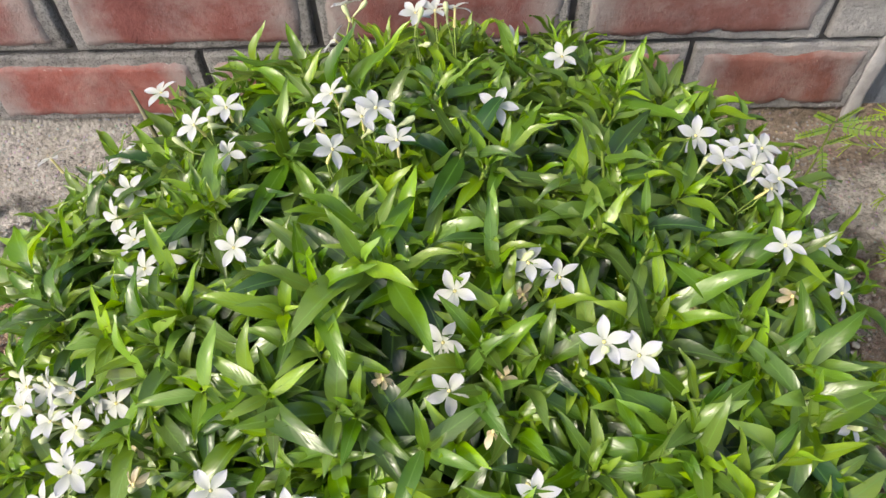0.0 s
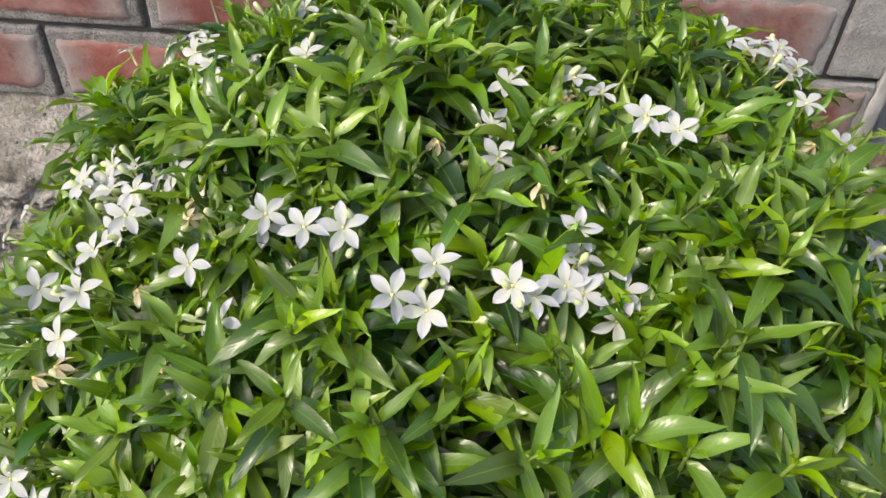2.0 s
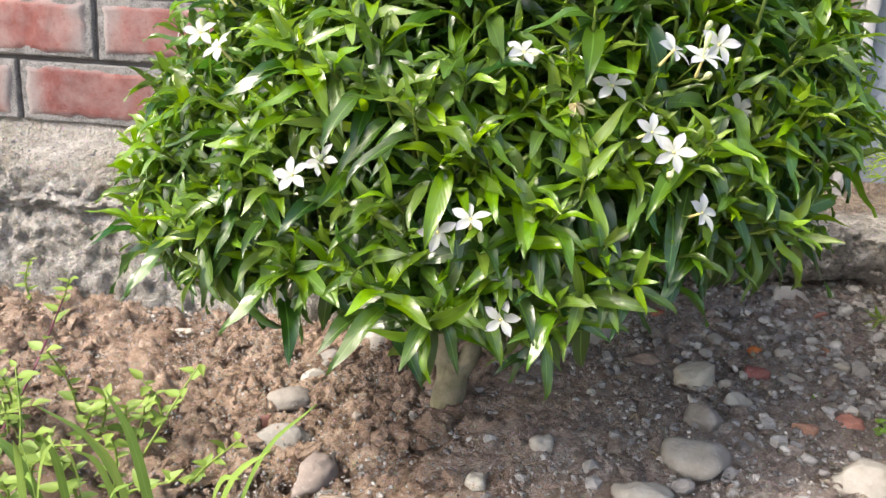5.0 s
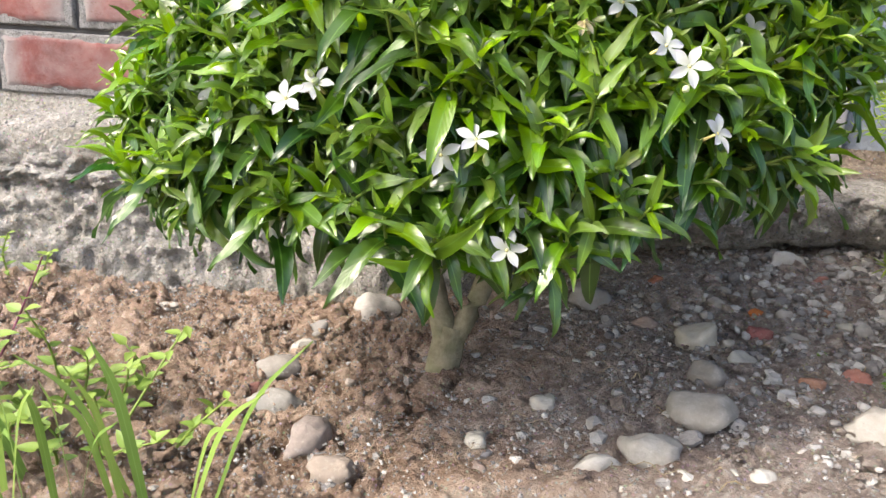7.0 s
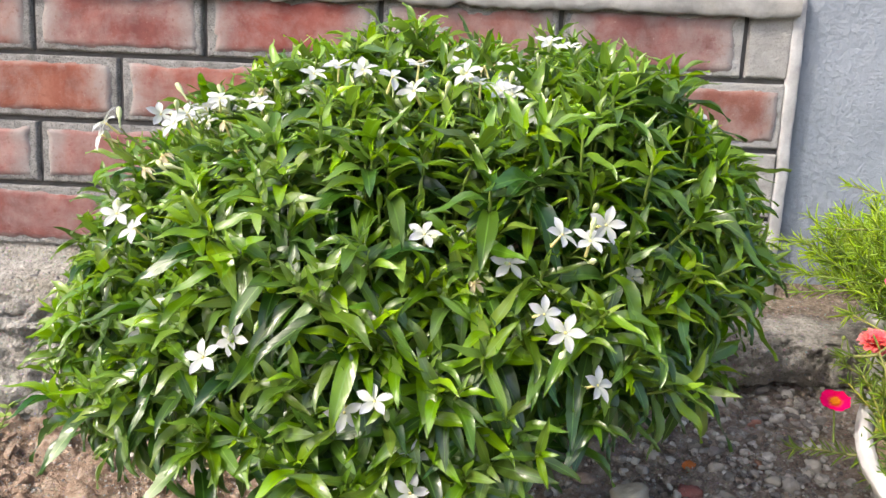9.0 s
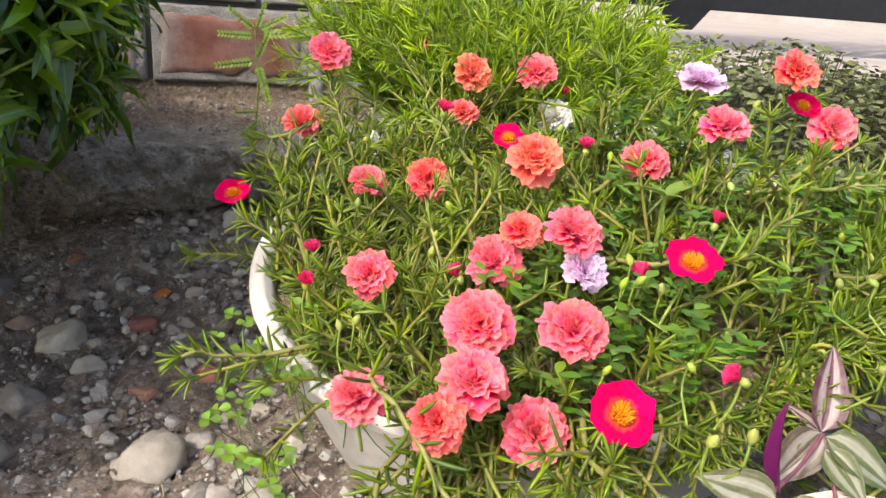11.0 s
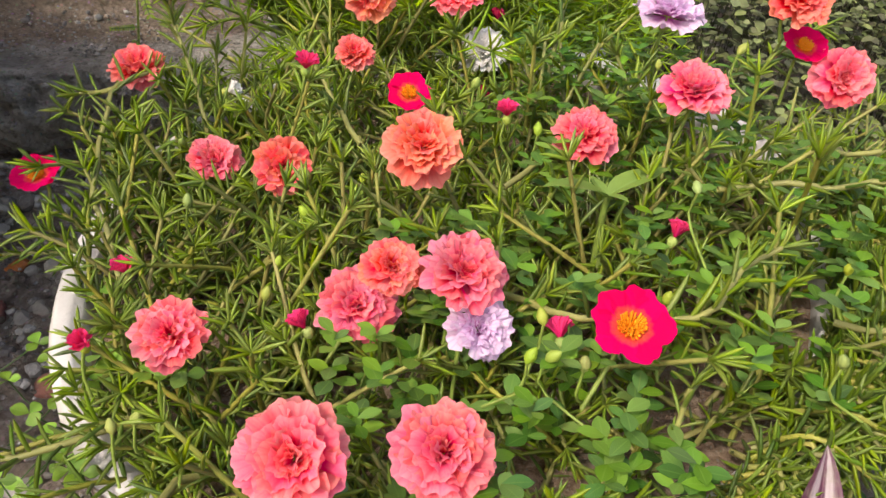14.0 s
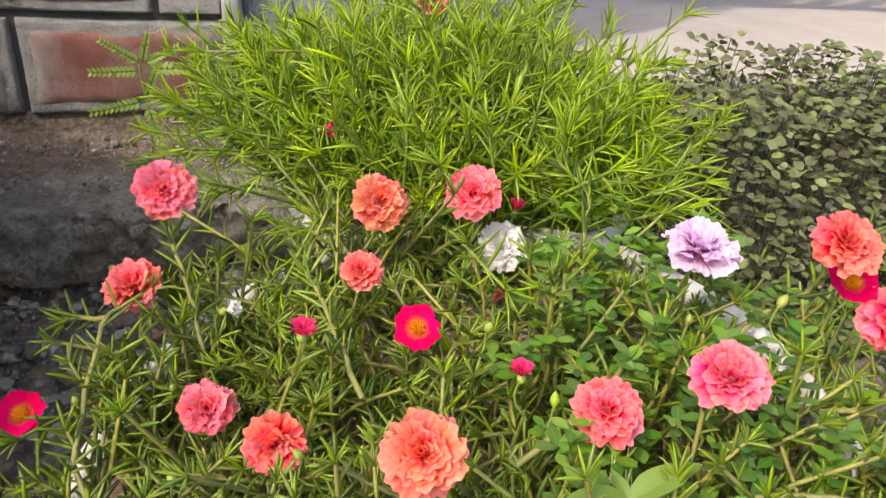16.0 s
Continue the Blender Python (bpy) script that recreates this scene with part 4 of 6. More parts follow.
FLOWERS_RIGHT = [(54.1, -31.1, 56.8), (52.7, -29.5, 57.2), (54.9, -30.3, 56.9), (57.1, -32.2, 56.4), (56.3, -36.8, 56.3), (60.9, -33.8, 52.0), (45.4, -43.9, 58.8), (47.0, -44.4, 58.4), (38.0, -42.9, 57.0), (38.3, -45.2, 56.5), (38.6, -40.9, 58.5), (42.3, -39.0, 58.1), (58.9, -45.2, 52.1), (55.9, -31.1, 56.5), (56.6, -30.0, 56.6), (56.7, -32.6, 56.0), (60.3, -37.8, 53.0), (43.9, -39.5, 57.5), (42.1, -49.9, 56.0), (39.1, -53.5, 55.6), (42.4, -52.3, 54.3), (44.2, -52.4, 52.8), (41.6, -52.1, 54.5), (43.6, -50.4, 54.5), (44.5, -51.4, 53.8), (40.1, -53.5, 55.0), (42.3, -50.6, 55.0)]
FLOWERS_LEFT = [(19.5, -47.9, 53.2), (14.3, -42.2, 50.9), (18.1, -43.5, 52.9), (17.2, -44.9, 52.4), (21.0, -44.4, 53.5), (16.7, -43.0, 52.6), (18.0, -46.6, 51.2), (17.8, -48.9, 51.5), (18.7, -52.4, 52.0), (16.6, -52.2, 51.8), (18.6, -54.7, 51.2), (13.0, -53.6, 51.1), (13.4, -54.8, 50.2), (23.7, -50.9, 52.9), (25.7, -53.1, 51.5), (29.6, -51.0, 55.9), (31.3, -50.6, 55.7), (34.0, -54.1, 55.1), (35.7, -52.9, 56.0), (35.5, -54.0, 54.2), (27.4, -49.5, 55.3), (16.0, -42.7, 51.5), (19.9, -43.9, 53.0), (18.9, -45.4, 52.8), (27.0, -48.9, 54.0), (20.9, -42.6, 53.0), (15.1, -43.9, 52.0), (6.6, -37.6, 44.6), (7.4, -41.5, 45.6)]
FLOWERS_WILTED = [(50.9, -40.5, 56.0), (56.5, -39.2, 55.0), (40.8, -44.7, 56.8), (23.0, -40.9, 54.0), (31.5, -37.2, 57.0), (22.7, -46.6, 53.5), (35.2, -44.8, 57.0), (42.0, -40.5, 57.5), (23.0, -54.5, 49.5), (23.2, -48.8, 54.0), (40.3, -47.2, 56.5), (17.7, -54.6, 49.0), (16.3, -54.6, 48.0), (21.1, -51.5, 51.5), (40.5, -61.6, 42.5)]
FLOWERS = np.array(FLOWERS_FRONT + FLOWERS_BACK + FLOWERS_RIGHT + FLOWERS_LEFT + FLOWERS_WILTED) / 100


def build_crown():
    n = 2000
    p = dome_points(n)
    out = dome_normal(p)
    depth = rng.uniform(-0.012, 0.022, n) + 0.035 * (rng.uniform(0, 1, n) < 0.33) + 0.014 * noise3(p, 16, 2)
    # shoots stand back where a flower opens
    away = np.linalg.norm(p[:, None] - FLOWERS[None], axis=2).min(1)
    depth = np.maximum(depth, 0.042 - away)
    p = p - out * depth[:, None]
    up = np.array([0, 0, 1.0])
    low = smooth(0.36, 0.26, p[:, 2])[:, None]
    grow = unit(out * 0.7 + up * (0.6 - 0.45 * low) + rng.normal(0, 0.24, (n, 3)))
    mats, tints, which = [], [], []
    stems = Batch()
    for i in range(n):
        g, tip = grow[i], p[i]
        a = unit(np.cross(g, [0.3, 0.5, 0.8] + rng.normal(0, 0.2, 3)))
        c = np.cross(g, a)
        vigour = rng.uniform(0.82, 1.2)
        young = rng.uniform(0.3, 1.0)
        turn = rng.uniform(0, 3.14)
        for k, (ang, size, back, tint, sag) in enumerate(((14, 0.016, 0.0, 1.0, 0.0), (40, 0.030, 0.004, 0.85, 0.0), (62, 0.040, 0.010, 0.5, 0.03), (77, 0.044, 0.019, 0.2, 0.09), (88, 0.044, 0.032, 0.0, 0.15))):
            for side in (0, 1):
                if k == 4 and rng.uniform() < 0.3:
                    continue
                th = turn + k * 1.57 + side * 3.14 + rng.normal(0, 0.25)
                w = np.cos(th) * a + np.sin(th) * c
                an = radians(ang + rng.normal(0, 9))
                along = np.cos(an) * g + np.sin(an) * w - up * sag
                nrm = np.sin(an) * g - np.cos(an) * w + up * 0.3 + rng.normal(0, 0.14, 3)
                s = 1.1 * size * vigour * rng.uniform(0.82, 1.15)
                mats.append(frames(tip - g * back, along, nrm, s, s * rng.uniform(0.88, 1.15))[0])
                tints.append(np.clip(tint * young + rng.normal(0, 0.07), 0, 1))
                which.append(rng.integers(1, 5) if k > 1 else rng.integers(0, 3))
        stems.add(*tube([tip + g * 0.004, tip - g * 0.03, tip - g * 0.06 - out[i] * 0.03], [0.0009, 0.0014, 0.0018], 4))
    mats, tints, which = np.array(mats), np.array(tints), np.array(which)
    # single leaves on the front of the crown
    mid = mats[:, :3, 3] + mats[:, :3, 1] * 0.5
    front = np.where((dome_value(mid) > 0.97) & (mid[:, 1] < -0.36) & (mid[:, 2] > 0.24))[0]
    single = rng.permutation(front)[:300]
    levels = np.array([0.05, 0.3, 0.7])
    meshes = {}
    for w in range(5):
        for j, lv in enumerate(levels):
            b = Batch()
            b.add(*LEAVES[w], lv)
            meshes[w, j] = b.mesh("leaf", M["leaf_each"])
    for i in single:
        part("leaf", meshes[int(which[i]), int(np.argmin(np.abs(levels - tints[i])))], bush, mats[i])
    rest = np.setdiff1d(np.arange(len(mats)), single)
    b = Batch()
    for w in range(5):
        k = rest[which[rest] == w]
        b.scatter(LEAVES[w], mats[k], tints[k])
    ob = part("foliage", b.mesh("foliage", M["leaf"]), bush, None, "glossy lance-shaped green leaves")
    ob["kind"] = "stuff"
    part("inner_wood", stems.mesh("inner_wood", M["stem"]), bush)["kind"] = "stuff"


build_crown()


def curve_path(points, n=16):
    """A smooth line through a few points."""
    p = np.asarray(points, float)
    t = np.linspace(0, len(p) - 1, n)
    i = np.clip(t.astype(int), 0, len(p) - 2)
    f = (t - i)[:, None]
    g = np.gradient(p, axis=0)
    return (2 * f**3 - 3 * f**2 + 1) * p[i] + (f**3 - 2 * f**2 + f) * g[i] + (-2 * f**3 + 3 * f**2) * p[i + 1] + (f**3 - f**2) * g[i + 1]


def bark_material():
    k = Nodes("bark")
    p = k.pos()
    c = k.ramp(k.noise(p, 60, 7, 0.65), (0.3, (0.13, 0.11, 0.065)), (0.7, (0.30, 0.265, 0.18)))
    c = k.mix(k.ramp(k.noise(p, 18, 4), (0.5, 0.0), (0.7, 0.5)), c, (0.17, 0.2, 0.09))
    k.bump(k.noise(p, 160, 7, 0.7), 0.6, 0.003)
    return k.done(c, 0.85, 0.25)


M["bark"] = bark_material()


def build_trunk():
    bx, by, bz = BUSH_BASE
    def limb(name, pts, r0, r1, sides=9):
        path = curve_path(pts, 18)
        b = Batch()
        v, f, u = tube(path, np.linspace(r0, r1, 18), sides)
        v = v + 0.0022 * noise3(v, 90, 3)[:, None]
        b.add(v, f, u)
        part(name, b.mesh(name, M["bark"]), bush)
    limb("trunk", [(bx + 0.002, by, bz - 0.03), (bx, by, bz + 0.01), (bx + 0.004, by + 0.004, bz + 0.05)], 0.0205, 0.016, 12)
    limb("main_branch", [(bx, by, bz + 0.03), (bx - 0.012, by + 0.005, bz + 0.08), (bx - 0.04, by + 0.01, bz + 0.17), (bx - 0.08, by, bz + 0.3)], 0.0135, 0.006)
    limb("main_branch", [(bx + 0.003, by, bz + 0.03), (bx + 0.03, by + 0.01, bz + 0.085), (bx + 0.05, by + 0.03, bz + 0.17), (bx + 0.09, by + 0.06, bz + 0.32)], 0.0125, 0.006)
    for i in range(26):
        a = i * 2.4
        r = rng.uniform(0.12, 0.24)
        s = 1 if i % 2 else -1
        limb("branch", [(bx + s * 0.03, by + 0.01, bz + rng.uniform(0.12, 0.17)), (bx + s * 0.03 + 0.4 * r * np.cos(a), by + 0.4 * r * np.sin(a), bz + rng.uniform(0.2, 0.28)), (0.36 + r * 1.1 * np.cos(a), -0.33 + r * np.sin(a), bz + rng.uniform(0.3, 0.46))], 0.005, 0.0018, 5)


build_trunk()


def white_petal(seed):
    r = np.random.default_rng(seed)
    tw = r.uniform(0.1, 0.3)

    def fn(u, v):
        w = 0.43 * np.sin(np.pi * np.clip(0.05 + 0.95 * v, 0, 1) ** 1.2) ** 0.9 * (v < 0.999) + 0.12 * (1 - v)
        s = (u - 0.5) * w + 0.12 * v * v
        return s, 0.08 + v * 0.94, 0.10 * np.sin(v * 2.4) - 0.14 * v * v + s * tw + 0.03 * np.cos(u * 6.28)

    b = Batch()
    b.add(*grid(4, 6, fn))
    return b


PETALS = []
for s in range(4):
    PETALS.append((white_petal(s).mesh("petal", M["white_petal"]), white_petal(s).mesh("petal", M["wilted"])))


def tube_of_flower(material):
    b = Batch()
    b.add(*tube([(0, 0, 0.09), (0, 0, 0.02), (0, 0, -0.35), (0, 0, -0.95), (0, 0, -1.05)], [0.0, 0.075, 0.06, 0.09, 0.05], 7))
    return b.mesh("flower", material)


FLOWER_TUBE = tube_of_flower(M["eye"])
BUD = Batch()
BUD.add(*tube([(0, 0, 0), (0, 0, 0.006), (0, 0, 0.011), (0, 0, 0.0145), (0, 0, 0.0155)], [0.0006, 0.0009, 0.0021, 0.0016, 0.0], 6))
BUD_MESH = BUD.mesh("bud", plain("pale_bud", (0.6, 0.66, 0.36), 0.5, 0.15, 200, 0.2))


def facing(z, spin):
    z = unit(z)
    x = unit(np.cross([0.2, 1.0, 0.1], z))
    y = np.cross(z, x)
    m = np.eye(4)
    m[:3, 0], m[:3, 1], m[:3, 2] = np.cos(spin) * x + np.sin(spin) * y, -np.sin(spin) * x + np.cos(spin) * y, z
    return m


stalks = Batch()


def jasmine_flower(p, nrm, wilted=False):
    size = rng.uniform(0.0112, 0.0128)
    z = unit(nrm * 0.65 + np.array([-0.05, -0.3, 0.45]) + rng.normal(0, 0.28, 3))
    m = facing(z, rng.uniform(0, 6.28))
    m[:3, 3] = p
    m[:3, :3] *= size
    fl = part("flower", FLOWER_TUBE, bush, m, "wilted beige jasmine flower" if wilted else "")
    k = int(rng.integers(0, 4))
    for i in range(5):
        q = Matrix.Rotation(i * 2 * math.pi / 5 + rng.normal(0, 0.06), 4, "Z") @ Matrix.Rotation(rng.normal(0.08, 0.12) - (0.9 if wilted else 0), 4, "X")
        if wilted:
            q = q @ Matrix.Diagonal((0.6, 0.75, 1, 1))
        part("petal", PETALS[k][1 if wilted else 0], fl, q)
    base = m[:3, 3] - m[:3, 2] * 1.0
    stalks.add(*tube(curve_path([base, base * 0.5 + (p - nrm * 0.03) * 0.5 + rng.normal(0, 0.002, 3), p - nrm * 0.045], 5), 0.0006, 4))
    for _ in range(int(rng.integers(0, 3))):
        bm_ = facing(nrm + rng.normal(0, 0.5, 3), 0)
        bm_[:3, 3] = p - nrm * 0.012 + rng.normal(0, 0.006, 3)
        part("bud", BUD_MESH, bush, bm_)
        stalks.add(*tube(curve_path([bm_[:3, 3], bm_[:3, 3] * 0.5 + (p - nrm * 0.03) * 0.5, p - nrm * 0.045], 5), 0.0005, 4))


n_wilted = len(FLOWERS_WILTED)
for i, q in enumerate(FLOWERS):
    jasmine_flower(q, dome_normal(q[None])[0], i >= len(FLOWERS) - n_wilted)
part("stalkwork", stalks.mesh("stalkwork", M["stem"]), bush)["kind"] = "stuff"

# ---- pots and purslane ----
RIM_C = np.array([0.907, -0.522, 0.296])
RIM_R = 0.186
RIM_N = unit(np.array([-0.2, -0.2, 1.0]))
RIM_X = unit(np.cross([0, 1.0, 0], RIM_N))
RIM_Y = np.cross(RIM_N, RIM_X)


def pot_mesh(name, material, r, depth, wall, flare, seed):
    """A round pot with a thick rolled rim, open at the top, its rim in the plane z = 0."""
    pr = [(r * flare * 0.02, -depth), (r * flare * 0.98, -depth), (r * flare, -depth + 0.006), (r * (flare + 1) / 2, -depth * 0.5), (r - wall * 0.4, -wall * 1.7), (r + wall * 0.25, -wall * 1.2), (r + wall * 0.35, -wall * 0.5), (r, 0.0), (r - wall * 0.6, -0.001), (r - wall, -wall * 0.6), (r - wall * 1.15, -depth * 0.3), (r * 0.02, -depth * 0.34)]
    pr = np.array(pr)

    def fn(u, v):
        k = np.linspace(0, 1, len(pr))
        rr, z = np.interp(v, k, pr[:, 0]), np.interp(v, k, pr[:, 1])
        a = 2 * np.pi * u
        p = np.stack([rr * np.cos(a), rr * np.sin(a), z], 1)
        p = p * (1 + 0.012 * noise3(np.stack([np.cos(a), np.sin(a), 0 * a], 1) + seed, 2.5, 2))[:, None] + 0.0012 * noise3(p + seed, 60, 3)[:, None]
        return p[:, 0], p[:, 1], p[:, 2]

    b = Batch()
    b.add(*grid(64, 44, fn))
    return b.mesh(name, material)


def soil_disc(name, r, z, seed):
    def fn(u, v):
        a, rr = 2 * np.pi * u, v * r
        p = np.stack([rr * np.cos(a), rr * np.sin(a), 0 * a], 1)
        return p[:, 0], p[:, 1], z + 0.004 * noise3(p + seed, 60, 3) + 0.004 * np.abs(noise3(p + seed, 260, 3)) + 0.003 * np.abs(noise3(p + seed + 5, 700, 2))
    b = Batch()
    b.add(*grid(90, 40, fn))
    return b.mesh(name, M["potting"])


def place(c, n, x):
    m = np.eye(4)
    n = unit(n)
    y = unit(np.cross(n, x))
    m[:3, 0], m[:3, 1], m[:3, 2], m[:3, 3] = np.cross(y, n), y, n, c
    return m


def build_pot(c, n, r, depth, wall, flare, label, fill, seed):
    m = place(c, n, RIM_X)
    pot = thing("flower_pot", Vector(c) - Vector(unit(n)) * depth, label, "flower pot")
    part("body", pot_mesh("body", M["pot" if r > 0.1 else "plastic_pot"], r, depth, wall, flare, seed), pot, m)
    part("soil", soil_disc("soil", r - wall, -fill, seed), pot, m, "dry brown potting soil")
    return pot


build_pot(RIM_C, RIM_N, RIM_R, 0.125, 0.0105, 0.86, "wide white-painted worn bowl planter full of purslane", 0.018, 1)
BACK_C = np.array([0.985, -0.235, 0.335])
build_pot(BACK_C, np.array([-0.05, -0.06, 1.0]), 0.135, 0.13, 0.012, 0.85, "white-painted planter holding bushy yellow-green purslane", 0.015, 2)
SMALL_C = np.array([0.956, -0.785, 0.246])
build_pot(SMALL_C, np.array([0.0, -0.1, 1.0]), 0.046, 0.10, 0.0019, 0.8, "small cream plastic pot of dry soil with striped wandering plant", 0.009, 3)
build_pot(np.array([0.872, -0.792, 0.242]), np.array([0.05, -0.15, 1.0]), 0.042, 0.10, 0.0019, 0.8, "small white plastic pot with dark empty inside", 0.05, 4)

NEEDLE = tube([(0, 0, 0), (0, 0.15, -0.01), (0, 0.5, 0.02), (0, 0.82, 0.07), (0, 1.0, 0.11)], [0.02, 0.05, 0.06, 0.044, 0.004], 4)
NEEDLE_FLAT = tube([(0, 0, 0), (0, 0.15, -0.02), (0, 0.5, 0.0), (0, 0.8, 0.09), (0, 1.0, 0.18)], [0.012, 0.038, 0.046, 0.034, 0.003], 3)
NEEDLE_FLAT = (NEEDLE_FLAT[0] * [1, 1, 0.6], NEEDLE_FLAT[1], NEEDLE_FLAT[2])


TOWARDS = np.array([-0.1, -0.55, 0.8])
# coral doubles: x, y, z in centimetres
CORALS = [(81.6, -67.6, 30.7), (80.7, -70.1, 29.3), (86.0, -67.9, 30.3), (88.2, -62.2, 32.9), (85.9, -61.0, 32.7), (84.8, -60.3, 30.7), (78.1, -60.1, 30.1), (88.2, -56.3, 35.4), (80.1, -47.8, 31.6), (83.0, -52.2, 33.1), (83.6, -70.3, 26.8), (76.2, -68.5, 28.1), (78.8, -71.4, 28.5), (96.3, -54.8, 35.0), (100.2, -56.6, 37.5), (111.4, -53.2, 37.1), (95.9, -79.2, 31.2), (78.4, -39.6, 39.1), (89.3, -40.0, 38.1), (94.6, -39.9, 38.4), (87.9, -42.9, 35.6), (76.5, -40.4, 34.1), (108.3, -52.1, 40.6)]
SINGLES = [(86.1, -72.6, 28.9), (92.9, -66.0, 32.6), (98.4, -75.8, 32.8), (71.5, -44.7, 29.9), (109.9, -51.6, 38.2), (90.0, -47.1, 34.6)]
HEADS = np.array(CORALS + SINGLES + [(89.0, -63.7, 30.9), (96.5, -40.1, 35.0), (102.7, -49.6, 39.3), (81.0, -42.2, 33.4)]) / 100


def clear_of_flowers(path):
    """Whether a shoot keeps out of the space in front of the open flowers."""
    for k in (0.008, 0.022, 0.036):
        near = np.linalg.norm(path[:, None] - (HEADS + unit(TOWARDS) * k)[None], axis=2)
        if near.min() < 0.019:
            return False
    return True


def clear_of_small_pots(path):
    """Whether a shoot keeps out of the camera's line to the striped leaves."""
    for x, y, z, r in ((0.976, -0.723, 0.268, 0.04), (0.925, -0.752, 0.268, 0.036), (0.956, -0.785, 0.252, 0.046), (0.885, -0.772, 0.258, 0.034), (0.985, -0.71, 0.29, 0.034), (0.99, -0.745, 0.262, 0.034)):
        q = path - [x, y, z]
        d = q @ TO_CAMERA
        if np.any((d > -0.012) & (np.linalg.norm(q - d[:, None] * TO_CAMERA, axis=1) < r + 0.008)):
            return False
    return clear_of_flowers(path)


TO_CAMERA = unit(np.array([-0.18, -0.19, 0.16]))


def sprig(path, leaves, needle_len, mats, tints, tip_tuft=7, spread=1.0):
    """Needle leaves round a stem, closer towards its tip."""
    n = len(path)
    seg = np.gradient(path, axis=0)
    for k in range(leaves):
        t = (k / leaves) ** 0.8 * (n - 1)
        i = min(int(t), n - 2)
        o = path[i] + (path[i + 1] - path[i]) * (t - i)
        d = unit(seg[i])
        a = unit(np.cross(d, [0.21, 0.4, 0.9]))
        th = k * 2.4 + rng.normal(0, 0.3)
        w = np.cos(th) * a + np.sin(th) * np.cross(d, a)
        an = radians(np.clip(rng.normal(58 - 22 * t / n, 12) * spread, 12, 100))
        mats.append(frames(o, np.cos(an) * d + np.sin(an) * w + [0, 0, 0.15], w + [0, 0, 0.4], needle_len * rng.uniform(0.55, 1.25))[0])
        tints.append(np.clip(0.25 + 0.45 * t / n + rng.normal(0, 0.24), 0, 1))
    for k in range(tip_tuft):
        d = unit(path[-1] - path[-3])
        w = unit(np.cross(d, rng.normal(size=3)))
        an = radians(rng.uniform(15, 55))
        mats.append(frames(path[-1], np.cos(an) * d + np.sin(an) * w, w, needle_len * rng.uniform(0.5, 1.0))[0])
        tints.append(rng.uniform(0.5, 1.0))


